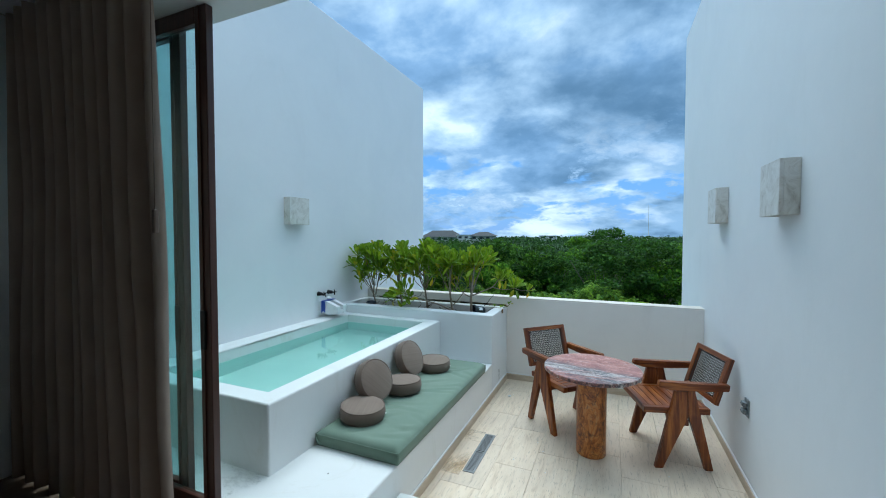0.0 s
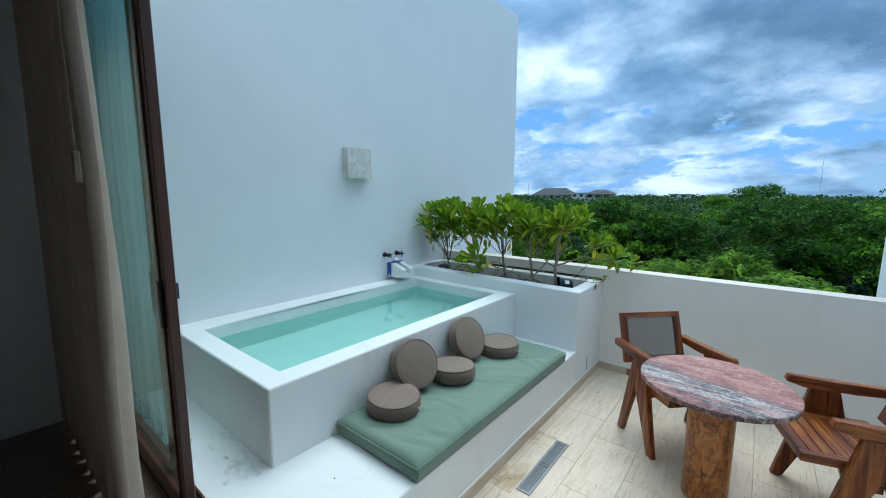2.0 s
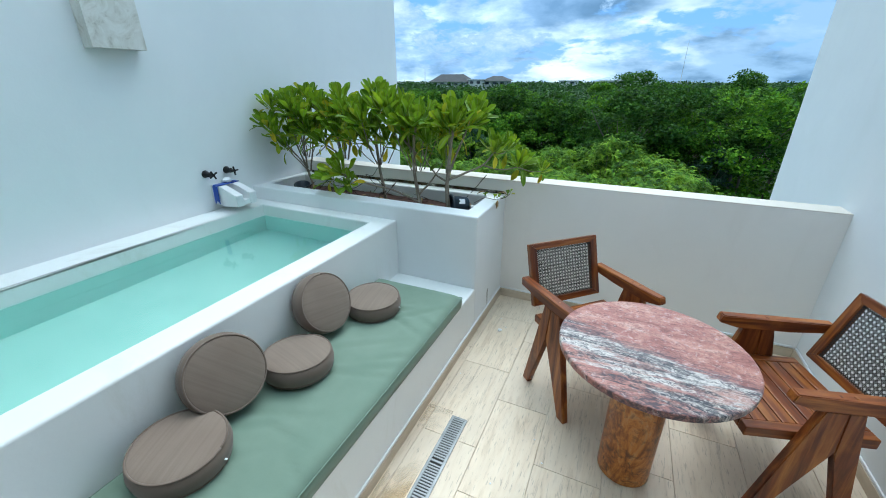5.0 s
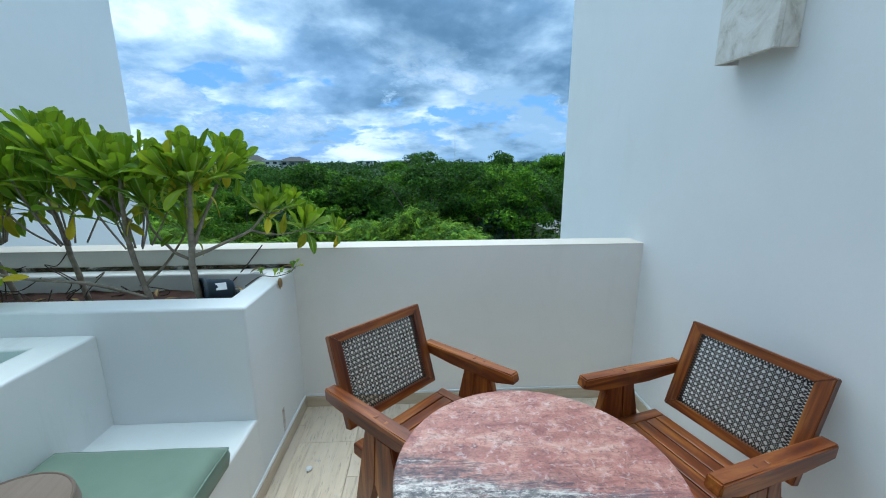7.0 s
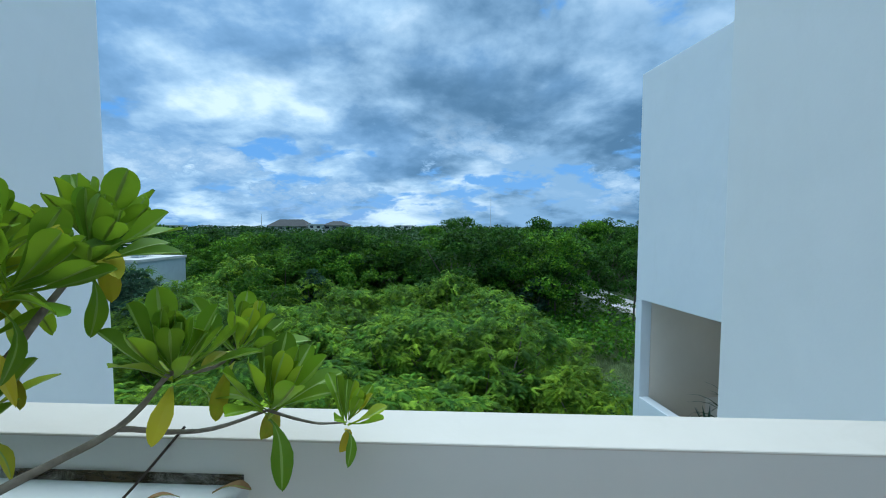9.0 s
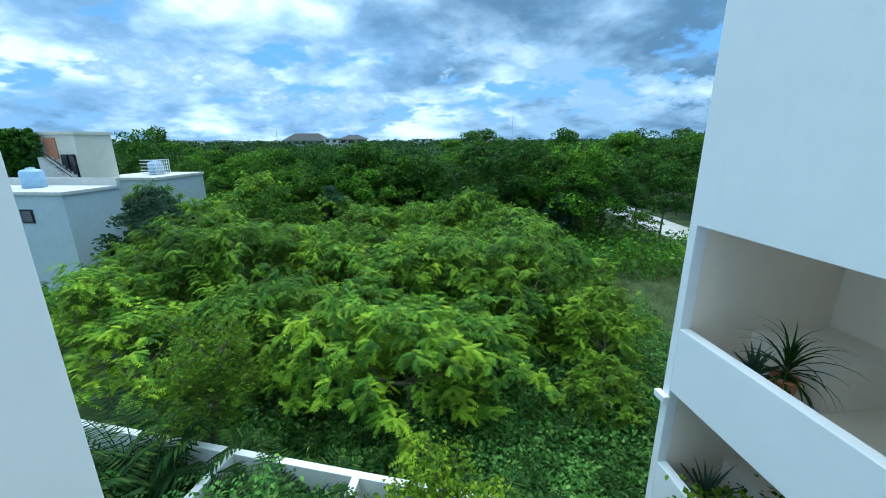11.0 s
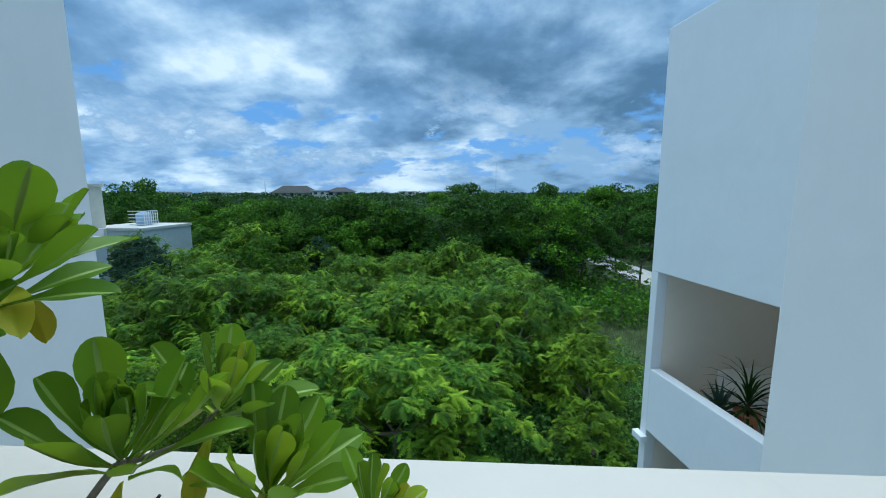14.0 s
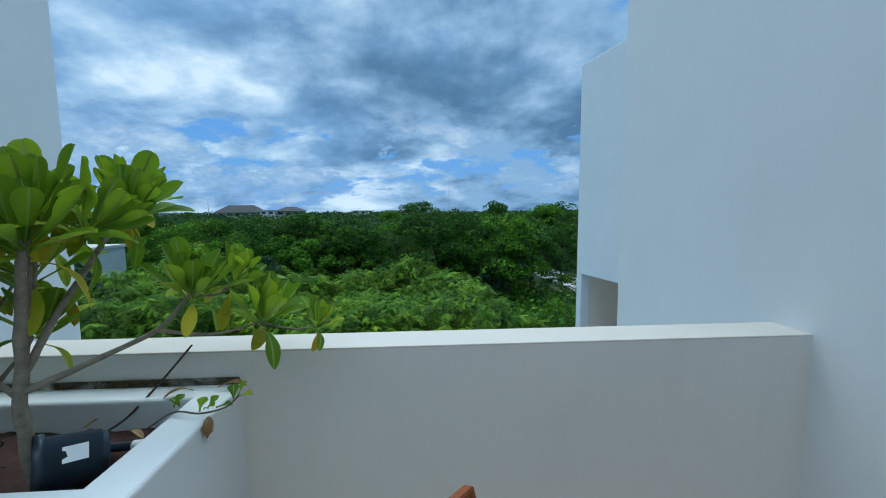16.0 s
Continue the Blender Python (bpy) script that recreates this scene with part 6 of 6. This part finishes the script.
# the bright mound of feathery trees in the middle of the plot
row = 0
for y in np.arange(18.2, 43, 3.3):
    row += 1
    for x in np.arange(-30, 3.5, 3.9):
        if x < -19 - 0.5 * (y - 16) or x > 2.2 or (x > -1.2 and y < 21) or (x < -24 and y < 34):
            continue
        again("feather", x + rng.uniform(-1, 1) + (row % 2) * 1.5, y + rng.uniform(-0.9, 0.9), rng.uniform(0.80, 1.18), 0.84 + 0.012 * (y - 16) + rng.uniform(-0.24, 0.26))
for x, y, s, zs in ((5.9, 24.5, 0.8, 0.9), (4.0, 17.8, 0.75, 0.8), (7.0, 30.0, 0.8, 0.8), (3.6, 22.6, 0.9, 0.9)):
    again("yellow", x, y, s, zs)
# taller belt behind and at the sides
for i in range(120):
    y = rng.uniform(43, 100)
    x = rng.uniform(-0.75 * y - 6, 0.55 * y + 4)
    if 14.5 < x < 28 and y < 70 or (x < -26 and y < 47):
        continue
    again("dark" if rng.uniform() < (0.62 if x > 4 else 0.40) else "mid", x, y, rng.uniform(0.62, 1.22), rng.uniform(0.80, 1.20))
for x, y, s, zs in ((11.8, 46, 0.95, 1.0), (16.4, 48.5, 0.85, 1.12), (13.6, 60, 0.95, 1.1), (25.5, 50, 0.95, 1.05), (9.2, 44, 0.85, 0.95), (18.0, 46.2, 0.8, 1.05), (26, 60, 1.0, 1.1), (24.5, 76, 1.05, 1.15), (29, 68, 1.1, 1.1), (31, 55, 1.0, 1.15), (28, 82, 1.1, 1.2), (16, 84, 1.05, 1.2), (34, 76, 1.1, 1.1), (11.0, 54, 0.95, 1.1), (5.0, 58, 1.0, 1.1), (13.5, 74, 1.1, 1.15), (21.5, 72, 1.0, 1.1)):
    again("dark", x, y, s, zs)
for x, y, s, zs in ((-22.5, 46, 1.0, 1.15), (-27, 50, 1.0, 1.1), (-8, 47, 0.95, 1.1), (-15, 52, 1.0, 1.15), (-3, 52, 1.0, 1.1), (-31, 58, 1.05, 1.1), (20.0, 78, 0.95, 1.1), (14.6, 44, 0.62, 0.7), (-17.5, 36, 0.85, 0.95), (-24, 41, 0.8, 0.9), (-12, 44, 0.9, 1.0), (-19, 44, 0.95, 1.0), (3.5, 44, 0.85, 1.0)):
    again("mid", x, y, s, zs)
for x, y, s in ((-23.5, 31, 0.95), (-26.0, 33.5, 1.0), (-24.6, 30.5, 0.7), (-28.0, 36.5, 0.95), (-14.5, 41, 0.9), (6.5, 41, 0.8), (2.0, 33, 0.75)):
    again("blue", x, y, s)


def sparse_tree(label, at, rng, height, spreadr, leaves, material, leaf):
    """A thin young tree: open branches with loose sprays of leaves."""
    t = thing("young_tree", label, "tree", at)
    bm = bmesh.new()
    trunk = spline([(0, 0, 0), (0.35, 0.0, height * 0.3), (0.75, -0.1, height * 0.55), (1.3, -0.1, height * 0.8)], 4)
    add_tube(bm, trunk, [0.075 - 0.004 * i for i in range(len(trunk))], 8)
    pts = []
    for i in range(16):
        s = trunk[int(len(trunk) * (0.45 + 0.5 * i / 16))]
        a = 2.4 * i
        tip = s + Vector((math.cos(a) * spreadr * rng.uniform(0.5, 1), math.sin(a) * spreadr * rng.uniform(0.5, 1), height * rng.uniform(0.05, 0.28)))
        run = spline([s, s.lerp(tip, 0.5) + Vector((0, 0, 0.1)), tip], 4)
        add_tube(bm, run, [0.022 - 0.002 * j for j in range(len(run))], 5)
        for j, p in enumerate(run[2:]):
            pts.append(np.array(p)[None] + rng.normal(size=(leaves, 3)) * np.array([0.24, 0.24, 0.16]))
    part("trunk", bm, bark, t)
    pts = np.concatenate(pts)
    c = new("crown", leaf_cloud("crown", pts, leaf * rng.uniform(0.6, 1.2, len(pts)), rng, material, slim=0.30))
    c.parent = t
    return t


sparse_tree("slender young tree with loose pale green leaves behind the garden wall", pose(-8.5, 13.75, GROUND), rng, 6.3, 1.55, 34, yellow_green, 0.14)
sparse_tree("leafy garden tree with small bright leaves", pose(-5.6, 10.4, GROUND), rng, 3.6, 1.5, 44, weed_leaves, 0.15)
sparse_tree("leafy garden tree with small bright leaves", pose(-2.4, 11.3, GROUND), rng, 3.9, 1.3, 40, yellow_green, 0.14)
sparse_tree("leafy garden tree with small bright leaves", pose(-1.0, 9.6, GROUND), rng, 3.2, 1.6, 44, weed_leaves, 0.15)
sparse_tree("leafy garden tree growing against the white wing", pose(2.9, 10.5, GROUND), rng, 4.7, 1.1, 44, yellow_green, 0.15)
sparse_tree("leafy garden tree growing against the white wing", pose(2.2, 9.0, GROUND), rng, 3.7, 1.3, 40, weed_leaves, 0.15)


def palm(label, at, rng, fronds, length):
    p = thing("garden_palm", label, "palm", at, "palms in the garden")
    part("trunk", tube([(0, 0, 0), (0.03, 0, 0.7)], [0.09, 0.06], 9), bark, p)
    for i in range(fronds):
        a, e = 2.4 * i, rng.uniform(0.5, 1.35)
        n = 22
        t = np.linspace(0.1, 1, n)
        bend = e - 1.1 * t ** 1.6
        hx = np.cumsum(np.cos(bend)) * length / n
        hz = np.cumsum(np.sin(bend)) * length / n
        rib = np.stack([hx * math.cos(a), hx * math.sin(a), 0.7 + hz], 1)
        out = np.array([math.cos(a), math.sin(a), 0.0])
        side = np.array([-math.sin(a), math.cos(a), 0.0])
        base = np.concatenate([rib, rib])
        sgn = np.repeat([1.0, -1.0], n)[:, None]
        ln = (0.42 * np.sin(np.pi * np.clip(t * 0.9 + 0.12, 0, 1)) + 0.06)
        ln = np.concatenate([ln, ln])[:, None]
        d = unit(sgn * side + 0.55 * out + np.array([0, 0, -0.15]) + rng.normal(size=(2 * n, 3)) * 0.06) * ln
        ac = unit(np.cross(d, np.array([0, 0, 1.0]) + 0 * d)) * 0.020
        me = quads("frond", base, d, ac, np.zeros_like(d), palm_leaves)
        f = new("frond", me)
        f.parent = p
        part("rib", tube([tuple(q) for q in rib[::3]], 0.008, 5), palm_leaves, f)


pl = np.random.RandomState(4)
for x, y, s in ((-9.0, 12.2, 1.7), (-8.0, 11.2, 1.5), (-10.2, 13.0, 1.8), (-7.9, 12.4, 1.4), (-4.8, 11.6, 1.3), (-0.4, 11.4, 1.2), (0.9, 11.0, 1.1), (-9.2, 10.8, 1.6)):
    palm("small feathery palm beside the white garden wall", pose(x, y, GROUND) @ Matrix.Scale(1.75, 4), pl, 16, s)

# weeds, grass, distant woods: uncounted
def heap(name, label, n, place, size, material, flat, slim, seed):
    r = np.random.RandomState(seed)
    pts = place(r, n)
    me = leaf_cloud(name, pts, size(r, pts), r, material, flat, slim)
    return tagged(new(name, me), label, "foliage", kind="stuff")


def weed_place(r, n):
    k = n // 16
    c = np.stack([r.uniform(-13, 9.5, k), 12.6 + 15.4 * r.uniform(size=k) ** 1.5, np.zeros(k)], 1)
    tall = 0.5 + 1.0 * r.uniform(size=k) * (0.5 + 0.5 * np.sin(c[:, 0] * 0.9) * np.sin(c[:, 1] * 0.7))
    p = np.repeat(c, 16, 0)[:n]
    h = np.repeat(tall, 16)[:len(p)]
    p = p + r.normal(size=p.shape) * np.array([0.28, 0.28, 0])
    p[:, 2] = GROUND + h * r.uniform(0.15, 1.0, len(p))
    return p


heap("weeds", "dense waist-high broad-leaved weeds covering the plot", 120000, weed_place, lambda r, p: r.uniform(0.08, 0.24, len(p)), weed_leaves, 0.7, 0.32, 1)


def garden_place(r, n):
    k = n // 40
    c = np.stack([r.uniform(-11, 3, k), r.uniform(7.2, 11.6, k), GROUND + r.uniform(0.7, 2.6, k)], 1)
    p = np.repeat(c, 40, 0) + r.normal(size=(k * 40, 3)) * np.array([0.26, 0.26, 0.16])
    p[:, 2] = np.maximum(p[:, 2], GROUND + 0.1)
    return p


heap("garden_shrubs", "mixed leafy garden shrubs between white walls", 34000, garden_place, lambda r, p: r.uniform(0.10, 0.2, len(p)), weed_leaves, 0.7, 0.28, 12)


def under_place(r, n):
    p = np.stack([r.uniform(-30, 24, n), r.uniform(22, 62, n), GROUND + r.uniform(0.1, 1.9, n) ** 1.2], 1)
    keep = ~((p[:, 0] > 13) & (p[:, 1] > 42)) & ~((p[:, 0] < -26) & (p[:, 1] < 46)) & ~((p[:, 0] > 7) & (p[:, 1] < 33))
    return p[keep]


heap("undergrowth", "shadowy undergrowth below the trees", 60000, under_place, lambda r, p: r.uniform(0.25, 0.5, len(p)), broad_mid, 0.7, 0.34, 2)


def grass_mesh(n, seed):
    r = np.random.RandomState(seed)
    base = np.stack([r.uniform(3.5, 14.5, n), r.uniform(13.5, 44, n), np.full(n, GROUND)], 1)
    d = r.normal(size=(n, 3)) * 0.35 + np.array([0, 0, 1.0])
    dense = 0.5 + 0.5 * np.sin(base[:, 0] * 1.3 + 2) * np.sin(base[:, 1] * 0.6)
    ln = (0.25 + 0.65 * r.uniform(size=n) * dense)[:, None]
    d = unit(d) * ln
    ac = unit(np.cross(d, r.normal(size=(n, 3)))) * 0.012
    return quads("tall_grass", base, d, ac, np.zeros_like(d), grass_blades)


tagged(new("tall_grass", grass_mesh(70000, 7)), "pale tall grass in the open strip of the plot", "grass", kind="stuff")


def woods_place(r, n):
    k = n // 50
    y = 92 * np.exp(r.uniform(0, 1, k) ** 0.85 * math.log(640 / 92))
    x = r.uniform(-1.25, 0.95, k) * y
    rad = r.uniform(3.0, 6.0, k) * (1 + y / 500)
    top = 1.2 - 5.6 * r.uniform(size=k) ** 0.8 + np.clip((y - 90) / 170, 0, 1.8)
    d = unit(r.normal(size=(k * 50, 3)))
    d[:, 2] = np.abs(d[:, 2])
    R = np.repeat(rad, 50)[:, None] * r.uniform(0.75, 1.05, (k * 50, 1))
    c = np.repeat(np.stack([x, y, top - rad * 0.8], 1), 50, 0)
    return c + d * R * np.array([1, 1, 0.8])


heap("distant_woods", "flat green woodland reaching to the horizon", 150000, woods_place, lambda r, p: (0.0036 * p[:, 1] + 0.42) * r.uniform(0.7, 1.3, len(p)), far_leaves, 0.6, 0.42, 3)
bm = bmesh.new()
ys = [92 * math.exp(i / 90 * math.log(3600 / 92)) for i in range(91)]
grid = []
for y in ys:
    grid.append([bm.verts.new((y * (-1.4 + 2.5 * i / 130), y, -4.8 + 1.9 * noise.noise((y * (-1.4 + 2.5 * i / 130) * 0.06, y * 0.05, 0)) + 1.4 * noise.noise((y * (-1.4 + 2.5 * i / 130) * 0.21, y * 0.17, 3)) + min(1.6, (y - 90) / 160))) for i in range(131)])
for a, b in zip(grid, grid[1:]):
    for i in range(130):
        bm.faces.new((a[i], a[i + 1], b[i + 1], b[i]))
tagged(new("woods_floor", smooth(mesh_of("woods_floor", bm, canopy_mat))), "dark closed canopy under the distant woods", "woods", kind="stuff")

# ---- stone floor, tile by tile ----
slab = bpy.data.objects["floor_slab"]
tile_rng = random.Random(6)
XS = [XP + 0.001, -0.972, -0.675, -0.395, -0.095, 0.205, 0.505, 0.805, XR - 0.001]
STARTS = [2.40, 2.253, 2.610, 2.280, 2.46, 2.19, 2.55, 2.32]
tile_meshes = {}
for (x0, x1), s in zip(zip(XS, XS[1:]), STARTS):
    y = s - 0.6
    while y < YP:
        y0, y1 = max(y, 2.3855), min(y + 0.6, YP - 0.001)
        if y1 - y0 > 0.02:
            w, l = round(x1 - x0 - 0.0016, 4), round(y1 - y0 - 0.0016, 4)
            if (w, l) not in tile_meshes:
                tile_meshes[w, l] = mesh_of("tile", box(-w / 2, w / 2, -l / 2, l / 2, -0.0115, 0.0, bevel=0.0012, segments=1, edges="top"), travertine)
            ob = new("tile", tile_meshes[w, l])
            ob.parent, ob.location = slab, ((x0 + x1) / 2, (y0 + y1) / 2, -0.0004 * tile_rng.random())
        y += 0.6
